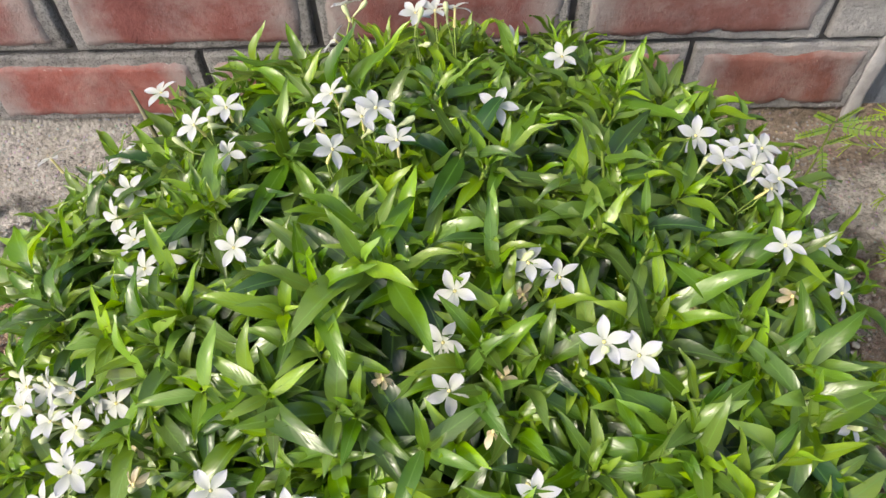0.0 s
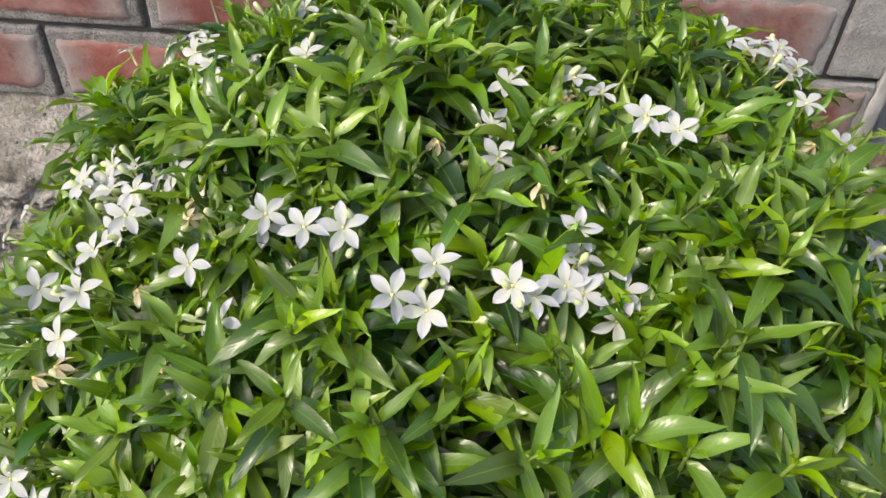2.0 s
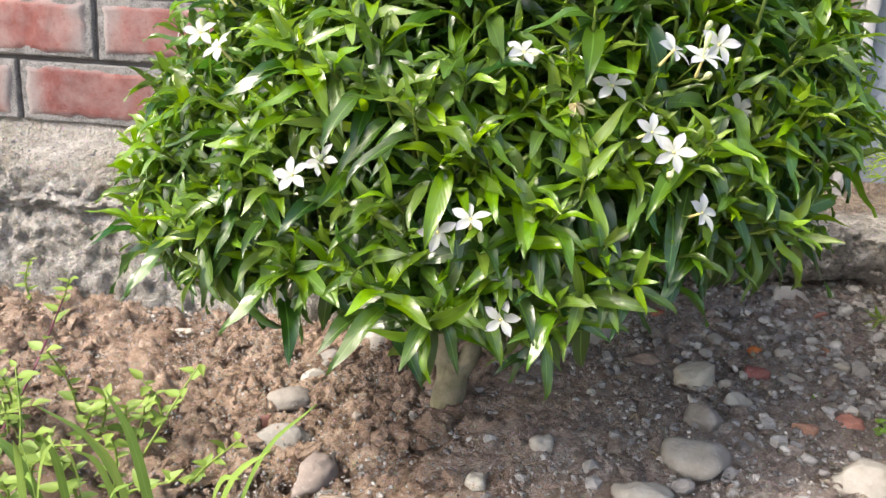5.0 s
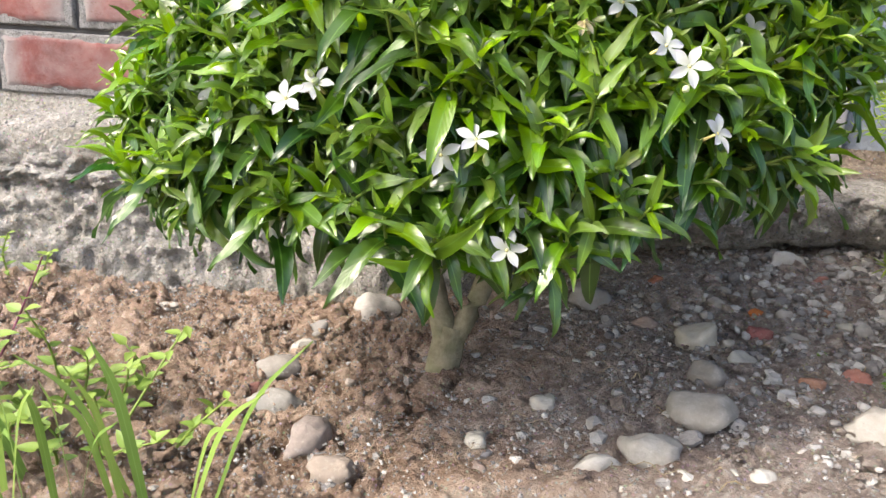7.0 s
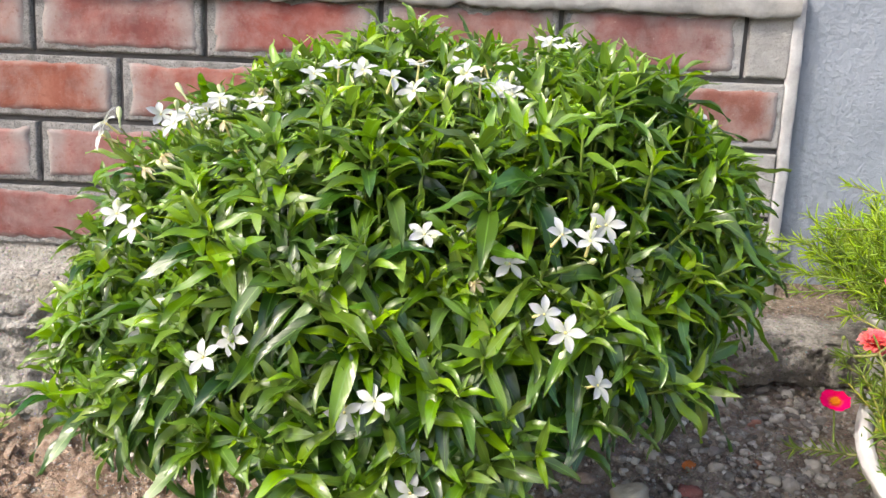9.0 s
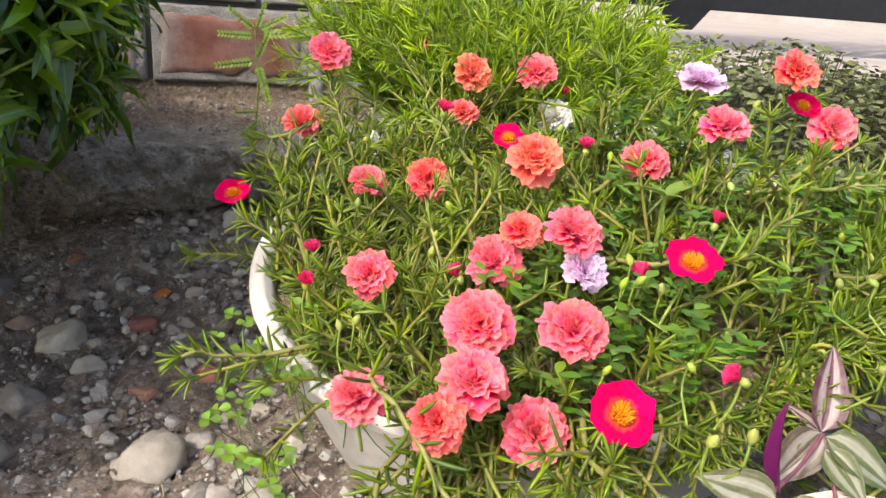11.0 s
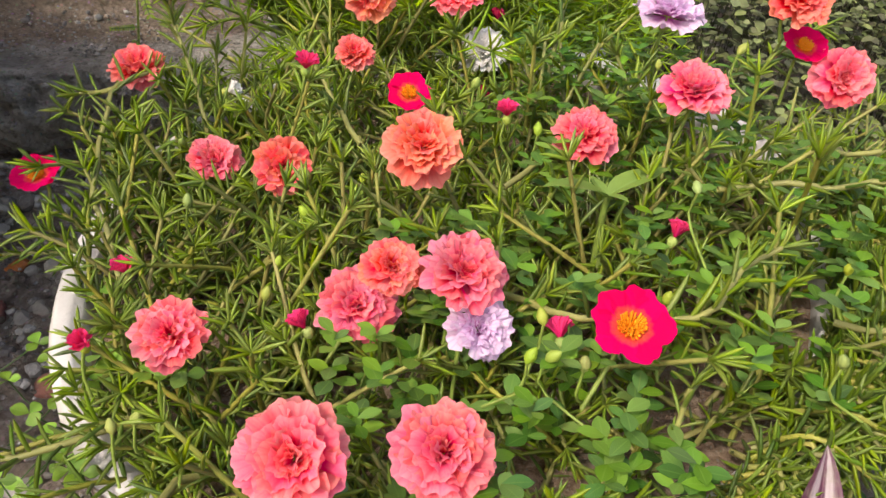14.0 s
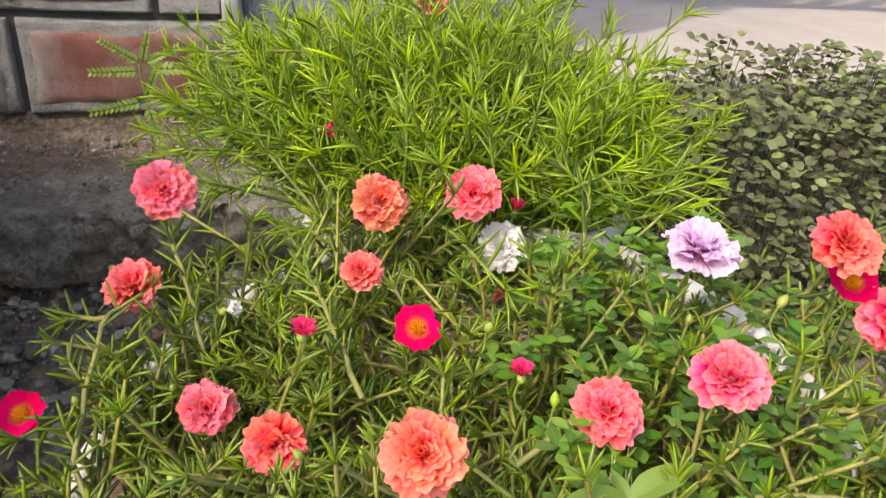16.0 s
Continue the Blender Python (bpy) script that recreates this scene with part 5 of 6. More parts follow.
def purslane_front():
    plant = thing("purslane", RIM_C - RIM_N * 0.02, "sprawling moss-rose purslane with needle leaves and coral flowers", "flowering plant")
    mats, tints = [], []
    stems = Batch()
    for i in range(720):
        a, r = rng.uniform(0, 6.28), RIM_R * np.sqrt(rng.uniform(0, 1)) * 0.93
        o = RIM_C + RIM_X * r * np.cos(a) + RIM_Y * r * np.sin(a) - RIM_N * 0.015
        lean = unit(RIM_X * np.cos(a) + RIM_Y * np.sin(a)) * (r / RIM_R) ** 2 * rng.uniform(-0.1, 0.6)
        g = unit(np.array([0, 0, 0.8]) + lean + rng.normal(0, 0.6, 3) * [1, 1, 0.4])
        ln = rng.uniform(0.03, 0.066)
        if -0.25 < (a + 3.14) % 6.28 - 3.14 < 1.15 and r > 0.66 * RIM_R:
            if rng.uniform() < 0.6:
                continue
            ln *= 0.5
        if np.cos(a) < -0.5 and np.sin(a) > -0.3 and r > 0.6 * RIM_R:
            g = unit(g - unit(RIM_X * np.cos(a) + RIM_Y * np.sin(a)) * 0.6)
        bendv = rng.normal(0, 0.42, 3) * ln
        path = curve_path([o, o + g * ln * 0.5 + bendv * 0.3, o + g * ln + bendv], 8)
        path[:, 2] = np.maximum(path[:, 2], ground_z(path[:, 0], path[:, 1]) + 0.008)
        if not clear_of_small_pots(path):
            continue
        stems.add(*tube(path, np.linspace(0.0014, 0.0009, 8), 5))
        sprig(path, int(rng.integers(11, 19)), 0.0145, mats, tints, 9)
    for i in range(170):
        a = rng.uniform(-2.2, -1.1)
        o = RIM_C + (RIM_X * np.cos(a) + RIM_Y * np.sin(a)) * RIM_R * rng.uniform(0.85, 1.0) + RIM_N * rng.uniform(-0.005, 0.012)
        out = unit(RIM_X * np.cos(a) + RIM_Y * np.sin(a))
        ln = rng.uniform(0.03, 0.07)
        path = curve_path([o, o + out * ln * 0.6 + [0, 0, rng.uniform(0.0, 0.02)], o + out * ln + [0, 0, rng.uniform(-0.03, 0.015)] + rng.normal(0, 0.012, 3)], 8)
        if not clear_of_small_pots(path):
            continue
        stems.add(*tube(path, np.linspace(0.0014, 0.0009, 8), 5))
        sprig(path, int(rng.integers(10, 17)), 0.0145, mats, tints, 9)
    for i in range(190):
        a = rng.uniform(-1.25, -0.3) if i < 110 else rng.uniform(-1.0, -0.45)
        out = unit(RIM_X * np.cos(a) + RIM_Y * np.sin(a))
        o = RIM_C + out * RIM_R * 0.95 + RIM_N * rng.uniform(0.0, 0.01)
        ln = rng.uniform(0.025, 0.045)
        path = curve_path([o, o + out * ln * 0.5 + [0, 0, 0.012], o + out * ln * 0.8 + [0, 0, rng.uniform(-0.01, 0.015)] + rng.normal(0, 0.01, 3)], 8)
        if not clear_of_small_pots(path):
            continue
        stems.add(*tube(path, np.linspace(0.0014, 0.0009, 8), 5))
        sprig(path, int(rng.integers(10, 17)), 0.0145, mats, tints, 9)
    # shoots that hug the rim where it is overgrown, and stand along its other side
    for i in range(112):
        over = i < 90
        a = rng.uniform(-1.62, -1.0) if over else rng.uniform(2.2, 3.1)
        out = unit(RIM_X * np.cos(a) + RIM_Y * np.sin(a))
        o = RIM_C + out * RIM_R * (rng.uniform(0.93, 1.0) if over else rng.uniform(0.78, 0.95)) + RIM_N * 0.001
        g = out * rng.uniform(0.2, 0.8) + [rng.normal(0, 0.4), rng.normal(0, 0.2), rng.uniform(-0.8, 0.4)] if over else out * rng.uniform(-0.1, 0.7) + [0, 0, 1.0] + rng.normal(0, 0.25, 3)
        ln = rng.uniform(0.014, 0.03) if over else rng.uniform(0.03, 0.05)
        path = curve_path([o, o + unit(g) * ln * 0.5 + [0, 0, 0.004], o + unit(g) * ln], 8)
        stems.add(*tube(path, np.linspace(0.0013, 0.0009, 8), 5))
        sprig(path, 13, 0.0125 if over else 0.0155, mats, tints, 5)
    # long trailing stems over the rim
    trails = [((0.757, -0.43, 0.337), (0.744, -0.42, 0.336), (0.731, -0.413, 0.329)), ((0.757, -0.525, 0.28), (0.743, -0.48, 0.318), (0.756, -0.432, 0.338), (0.776, -0.41, 0.344)), ((0.75, -0.48, 0.262), (0.72, -0.458, 0.262), (0.69, -0.45, 0.258)), ((0.77, -0.60, 0.265), (0.73, -0.61, 0.265), (0.685, -0.62, 0.27)),
              ((0.80, -0.67, 0.262), (0.762, -0.72, 0.25), (0.752, -0.745, 0.205)), ((0.79, -0.65, 0.28), (0.77, -0.70, 0.29), (0.80, -0.765, 0.255)), ((0.86, -0.70, 0.27), (0.85, -0.76, 0.255), (0.815, -0.80, 0.235)),
              ((0.90, -0.60, 0.31), (0.94, -0.66, 0.325), (0.99, -0.655, 0.345)), ((1.0, -0.6, 0.34), (1.05, -0.62, 0.355), (1.10, -0.655, 0.36)), ((1.02, -0.52, 0.345), (1.09, -0.5, 0.37), (1.15, -0.47, 0.385)),
              ((0.97, -0.48, 0.35), (1.0, -0.43, 0.385), (1.0, -0.40, 0.40)), ((0.87, -0.50, 0.33), (0.86, -0.46, 0.345), (0.85, -0.42, 0.355)), ((0.93, -0.55, 0.33), (0.98, -0.53, 0.355), (1.02, -0.50, 0.365)),
              ((0.80, -0.44, 0.30), (0.79, -0.42, 0.34), (0.785, -0.395, 0.38)), ((1.02, -0.66, 0.315), (1.06, -0.70, 0.335), (1.10, -0.735, 0.33)), ((1.06, -0.56, 0.345), (1.13, -0.58, 0.35), (1.2, -0.61, 0.345))]
    for j, pts in enumerate(trails):
        path = curve_path(pts, 14)
        path = path + 0.005 * np.stack([noise3(path + k, 70, 2) for k in range(3)], 1)
        b = Batch()
        b.add(*tube(path, np.linspace(0.0015, 0.001, 14), 7))
        part("stem", b.mesh("stem", M["succulent_stem"]), plant)
        sprig(path[2:], 34 if j > 1 else 11, 0.016, mats, tints, 9)
    b = Batch()
    b.scatter(NEEDLE, np.array(mats), np.array(tints))
    part("foliage", b.mesh("foliage", M["needle"]), plant, None, "fine succulent needle leaves")["kind"] = "stuff"
    part("stemwork", stems.mesh("stemwork", M["succulent_stem"]), plant)["kind"] = "stuff"
    # round-leaved purslane among the needles
    b = Batch()
    oval = leaf_shape(0.68, 0.25, 0.12, 2, 6, 0.0, 1.6)
    for i in range(270):
        a, r = rng.uniform(-2.2, 0.9), RIM_R * np.sqrt(rng.uniform(0.05, 1.0))
        o = RIM_C + RIM_X * r * np.cos(a) + RIM_Y * r * np.sin(a) + RIM_N * rng.uniform(0.01, 0.046)
        if not clear_of_small_pots(o[None]):
            continue
        for k in range(6):
            th = k * 1.57 + rng.normal(0, 0.25) + i
            d = np.array([np.cos(th), np.sin(th), rng.uniform(0.1, 0.6)])
            b.scatter(oval, frames(o + [0, 0, 0.003 * (k // 2)], d, [0, 0, 1.0], rng.uniform(0.0065, 0.0118)), [rng.uniform(0, 0.7)])
    part("round_leaves", b.mesh("round_leaves", M["round"]), plant, None, "small round fleshy leaves")["kind"] = "stuff"
    return plant


def purslane_back():
    plant = thing("purslane", BACK_C, "tall bushy purslane with long yellow-green needle leaves", "flowering plant")
    mats, tints = [], []
    stems = Batch()
    for i in range(520):
        a, r = rng.uniform(0, 6.28), 0.125 * np.sqrt(rng.uniform(0, 1))
        o = BACK_C + [r * np.cos(a), r * np.sin(a), -0.015]
        out = np.array([np.cos(a), np.sin(a) * 0.75, 0]) * (r / 0.125)
        ln = rng.uniform(0.07, 0.15) + 0.055 * rng.uniform(0, 1) * (1 - r / 0.14)
        side = 1 - 0.42 * smooth(1.0, 1.09, o[0])
        ln *= side
        out = out * (0.55 if out[1] < -0.4 else 1.0) * (0.45 + 0.55 * side)
        g = unit(np.array([0, 0, 0.75]) + out * rng.uniform(0.3, 1.15) + rng.normal(0, 0.25, 3))
        droop = np.array([0, 0, -0.22 * ln]) * np.linalg.norm(out)
        path = curve_path([o, o + g * ln * 0.5, o + g * ln + droop + rng.normal(0, 0.012, 3)], 10)
        path[:, 1] = np.minimum(path[:, 1], -0.012)
        if not clear_of_flowers(path):
            continue
        stems.add(*tube(path, np.linspace(0.0015, 0.0008, 10), 4))
        sprig(path[2:], int(rng.integers(19, 27)), 0.0225, mats, tints, 7)
    for k, (tx, ty, tz) in enumerate(((0.83, -0.16, 0.40), (0.80, -0.22, 0.42), (1.15, -0.24, 0.42), (1.16, -0.3, 0.40), (0.96, -0.12, 0.53), (1.02, -0.1, 0.55), (1.1, -0.14, 0.45), (0.87, -0.1, 0.46))):
        path = curve_path([BACK_C + [(tx - 0.985) * 0.4, (ty + 0.235) * 0.4, 0.03], (np.array([tx, ty, tz]) + BACK_C) / 2 + [0, 0, 0.04], (tx, ty, tz)], 14)
        b = Batch()
        b.add(*tube(path, np.linspace(0.0016, 0.0009, 14), 7))
        part("stem", b.mesh("stem", M["succulent_stem"]), plant)
        sprig(path[4:], 36, 0.024, mats, tints, 10)
    b = Batch()
    b.scatter(NEEDLE_FLAT, np.array(mats), np.array(tints))
    part("foliage", b.mesh("foliage", M["needle_back"]), plant, None, "bright yellow-green needle leaves")["kind"] = "stuff"
    part("stemwork", stems.mesh("stemwork", M["stem"]), plant)["kind"] = "stuff"
    return plant


def purslane_patch():
    """Purslane growing in the ground between the bowl and the small pots."""
    plant = thing("purslane", (1.17, -0.6, 0.2), "mixed purslane growing over the soil beside the bowl", "flowering plant")
    mats, tints = [], []
    stems, rounds = Batch(), Batch()
    oval = leaf_shape(0.68, 0.25, 0.12, 2, 6, 0.0, 1.6)
    for i in range(460):
        x, y = rng.uniform(1.0, 1.42), rng.uniform(-0.82, -0.3)
        if np.hypot(x - 0.907, y + 0.522) < 0.205 or np.hypot(x - 0.965, y + 0.755) < 0.085:
            continue
        o = np.array([x, y, ground_z(x, y)])
        g = unit(np.array([0, 0, 1.0]) + rng.normal(0, 0.5, 3))
        ln = rng.uniform(0.04, 0.1)
        path = curve_path([o, o + g * ln * 0.5, o + g * ln + rng.normal(0, 0.012, 3)], 8)
        if not clear_of_small_pots(path):
            continue
        stems.add(*tube(path, np.linspace(0.0016, 0.001, 8), 5))
        if i % 5 < 3:
            sprig(path, int(rng.integers(10, 17)), 0.015, mats, tints, 5)
        else:
            for k in range(10):
                th = k * 1.57 + rng.normal(0, 0.3)
                rounds.scatter(oval, frames(path[2 + k // 2], (np.cos(th), np.sin(th), 0.35), (0, 0, 1.0), rng.uniform(0.008, 0.013)), [rng.uniform(0, 0.8)])
    b = Batch()
    b.scatter(NEEDLE, np.array(mats), np.array(tints))
    part("foliage", b.mesh("foliage", M["needle"]), plant, None, "fine succulent needle leaves")["kind"] = "stuff"
    part("round_leaves", rounds.mesh("round_leaves", M["round"]), plant, None, "small round fleshy leaves")["kind"] = "stuff"
    part("stemwork", stems.mesh("stemwork", M["succulent_stem"]), plant)["kind"] = "stuff"


front_plant = purslane_front()
purslane_patch()
back_plant = purslane_back()


def ruffled_petal(seed, half=0.62, ruffle=0.07):
    """A fan-shaped petal with a notched and frilled outer edge."""
    r = np.random.default_rng(seed)
    ph = r.uniform(0, 6.28, 4)
    deep, off = r.uniform(0.04, 0.11), r.uniform(-0.15, 0.15)

    def fn(u, v):
        c = 2 * u - 1
        edge = 1 - 0.16 * c ** 4 - deep * np.exp(-((c - off) / 0.2) ** 2) + 0.04 * np.sin(c * 6 + ph[0]) + 0.03 * np.sin(c * 14 + ph[1])
        th, rr = c * half * (0.55 + 0.45 * v), v ** 0.9 * (1 + (edge - 1) * v * v)
        z = 0.16 * v * v + 0.12 * c * c * v + v * v * (ruffle * np.sin(c * 5 + ph[2]) + 0.55 * ruffle * np.sin(c * 12 + ph[3])) - 0.10 * v ** 5
        return rr * np.sin(th), rr * np.cos(th), z

    b = Batch()
    b.add(*grid(16, 5, fn))
    return b


RUFFLED = {}
for kind_ in ("coral_pink", "coral_orange", "coral_red", "rose", "double_white", "lilac", "magenta_red", "crimson"):
    RUFFLED[kind_] = [ruffled_petal(s, 0.64 if kind_ != "magenta_red" else 0.95, 0.10 if kind_ != "magenta_red" else 0.03).mesh("petal", M[kind_]) for s in range(5)]
CALYX = Batch()
CALYX.add(*tube([(0, 0, -0.42), (0, 0, -0.3), (0, 0, -0.12), (0, 0, 0.02), (0, 0, 0.1)], [0.09, 0.2, 0.24, 0.2, 0.02], 8))
CALYX_MESH = CALYX.mesh("flower", M["bud"])


def stamens(n=120):
    b = Batch()
    for _ in range(n):
        a, r = rng.uniform(0, 6.28), 0.27 * np.sqrt(rng.uniform(0, 1))
        o = np.array([r * 0.5 * np.cos(a), r * 0.5 * np.sin(a), 0.05])
        e = np.array([r * 1.25 * np.cos(a), r * 1.25 * np.sin(a), 0.32 + rng.uniform(-0.08, 0.06)])
        b.add(*tube([o, (o + e) / 2, e, e + [0, 0, 0.04]], [0.012, 0.016, 0.032, 0.008], 5))
    return b.mesh("stamens", M["stamen"])


STAMENS = stamens()


def flower_head(plant, p, kind, size, face, double=True):
    m = facing(face, rng.uniform(0, 6.28))
    m[:3, :3] *= size
    m[:3, 3] = p
    fl = part("flower", CALYX_MESH, plant, m, {"double_white": "white double purslane flower", "lilac": "lilac and white double purslane flower", "magenta_red": "single magenta-red flower with orange centre"}.get(kind, "ruffled coral double purslane flower"))
    rings = ((7, 1.0, 0.02, 0.0), (8, 0.94, 0.3, 0.45), (8, 0.84, 0.58, 0.2), (8, 0.74, 0.85, 0.5), (7, 0.62, 1.1, 0.1), (5, 0.5, 1.35, 0.3)) if double else ((5, 1.0, 0.26, 0.0),)
    for n, s, tilt, spin in rings:
        for i in range(n):
            q = Matrix.Rotation((i + spin) * 2 * math.pi / n + rng.normal(0, 0.1 if double else 0.03), 4, "Z") @ Matrix.Translation((0, 0.03, 0.04)) @ Matrix.Rotation(tilt + rng.normal(0, 0.17 if double else 0.08), 4, "X") @ Matrix.Diagonal((s * rng.uniform(0.9, 1.1), s * rng.uniform(0.92, 1.08), s, 1))
            part("petal", RUFFLED[kind][int(rng.integers(0, 5))], fl, q)
    if not double:
        part("flower_centre", STAMENS, fl, Matrix.Identity(4))
    # its stalk runs down into the leaves
    d = unit(face)
    b = Batch()
    end = np.asarray(p) - d * size * 0.4 - np.array([0, 0, 0.024]) + rng.normal(0, 0.006, 3)
    b.add(*tube(curve_path([np.asarray(p) - d * size * 0.38, np.asarray(p) - d * size * 0.9, end], 7), 0.0009, 6))
    part("stalk", b.mesh("stalk", M["stem"]), plant)


for i, (x, y, z) in enumerate(CORALS):
    kind_ = {"P": "coral_pink", "O": "coral_orange", "R": "coral_red", "S": "rose"}["PPPSRSPOPRPPRPSPOPOPRRR"[i]]
    small = 0.75 if i in (4, 20, 12) else 0.86 if i in (6, 8, 9, 11) else 1.0
    flower_head(front_plant, np.array([x, y, z]) / 100, kind_, small * rng.uniform(0.0147, 0.0163), unit(TOWARDS + rng.normal(0, 0.2, 3)))
for x, y, z in SINGLES:
    flower_head(front_plant, np.array([x, y, z]) / 100, "magenta_red", 0.0145 if z < 33 and x > 80 else 0.012, unit(TOWARDS + rng.normal(0, 0.07, 3)), False)
flower_head(front_plant, np.array([0.886, -0.632, 0.312]), "lilac", 0.0128, unit(TOWARDS + [0.35, -0.2, -0.1]))
flower_head(front_plant, np.array([0.965, -0.401, 0.350]), "double_white", 0.0155, unit(TOWARDS + [-0.1, -0.2, 0.1]))
flower_head(front_plant, np.array([1.027, -0.496, 0.393]), "lilac", 0.0175, unit(TOWARDS + [0.1, 0.2, 0.5]))
flower_head(back_plant, np.array([0.961, -0.21, 0.456]), "coral_pink", 0.0135, unit(TOWARDS + [0.3, 0, 0]))


def bud_mesh(material, tipped):
    b = Batch()
    if tipped:
        b.add(*tube([(0, 0, 0.2), (0, 0, 0.6), (0.05, 0, 1.2), (0.08, 0, 1.7), (0.1, 0, 1.9)], [0.2, 0.5, 0.55, 0.35, 0.02], 7))
    else:
        b.add(*tube([(0, 0, -0.2), (0, 0, 0.2), (0, 0, 0.8), (0, 0, 1.4), (0, 0, 1.75)], [0.15, 0.5, 0.62, 0.36, 0.02], 8))
    return b.mesh("bud", material)


GREEN_BUD = bud_mesh(M["bud"], False)
WHITE_BUD = bud_mesh(M["double_white"], False)
CLOSED = [(75.0, -58.9, 29.2), (82.9, -60.3, 29.9), (93.5, -52.1, 35.1), (97.7, -60.9, 32.9), (91.7, -72.5, 30.0), (96.4, -76.2, 30.2), (79.3, -70.4, 23.7), (105.1, -67.0, 30.0), (91.2, -64.6, 31.4), (84.3, -50.2, 36.9), (81.0, -42.2, 33.4), (96.4, -42.4, 33.0), (99.1, -72.6, 30.0), (97.8, -38.4, 36.5), (76.0, -53.2, 28.8), (87.1, -31.3, 39.3), (116.2, -55.4, 31.0), (107.0, -59.5, 31.0)]
GREEN = [(76.9, -63.0, 28.8), (76.2, -63.1, 28.6), (90.1, -65.9, 31.7), (89.7, -71.5, 30.4), (88.3, -75.4, 29.2), (89.7, -75.9, 29.5), (99.5, -70.6, 33.2), (84.0, -53.1, 32.9), (81.4, -76.1, 27.2), (86.3, -70.6, 29.7), (81.5, -59.3, 30.8), (83.7, -55.5, 32.2), (90.5, -64.5, 32.1), (104.7, -53.2, 38.4), (100.8, -52.6, 37.5), (98.2, -61.0, 35.0), (82.1, -57.8, 31.3)]
for i, (x, y, z) in enumerate(CLOSED):
    # a closed or fading flower: a tight bunch of petals in its calyx
    m = facing(unit(TOWARDS * [1, 0.4, 1] + rng.normal(0, 0.4, 3)), rng.uniform(0, 6.28))
    m[:3, :3] *= 0.0095
    m[:3, 3] = np.array([x, y, z]) / 100
    o = np.array([x, y, z]) / 100
    b = Batch()
    b.add(*tube(curve_path([o, o - [0.002, 0, 0.012], o + [rng.normal(0, 0.006), rng.normal(0, 0.006), -0.024]], 6), 0.0007, 5))
    part("stalk", b.mesh("stalk", M["stem"]), front_plant)
    fb = part("closed_flower", CALYX_MESH, front_plant, m, "closed magenta purslane flower")
    for k in range(7):
        q = Matrix.Rotation(k * 0.9 + rng.normal(0, 0.2), 4, "Z") @ Matrix.Rotation(rng.uniform(0.8, 1.35), 4, "X") @ Matrix.Diagonal((0.8, 0.9, 0.9, 1))
        part("petal", RUFFLED["crimson" if i != 10 else "double_white"][k % 3], fb, q)
extra = [tuple(100 * (RIM_C + RIM_X * RIM_R * 0.9 * rng.uniform(-1, 1) + RIM_Y * RIM_R * 0.9 * rng.uniform(-1, 1) + RIM_N * rng.uniform(0.035, 0.05))) for _ in range(18)]
for x, y, z in GREEN + extra:
    m = facing(unit(np.array([0, 0, 1.0]) + rng.normal(0, 0.5, 3)), 0)
    m[:3, :3] *= rng.uniform(0.0026, 0.004)
    m[:3, 3] = np.array([x, y, z]) / 100
    part("bud", GREEN_BUD, front_plant, m)
    o = np.array([x, y, z]) / 100
    b = Batch()
    b.add(*tube(curve_path([o, o - [0.001, 0, 0.012], o + [rng.normal(0, 0.01), rng.normal(0, 0.01) - 0.004, -0.02]], 6), 0.0006, 5))
    part("stalk", b.mesh("stalk", M["stem"]), front_plant)


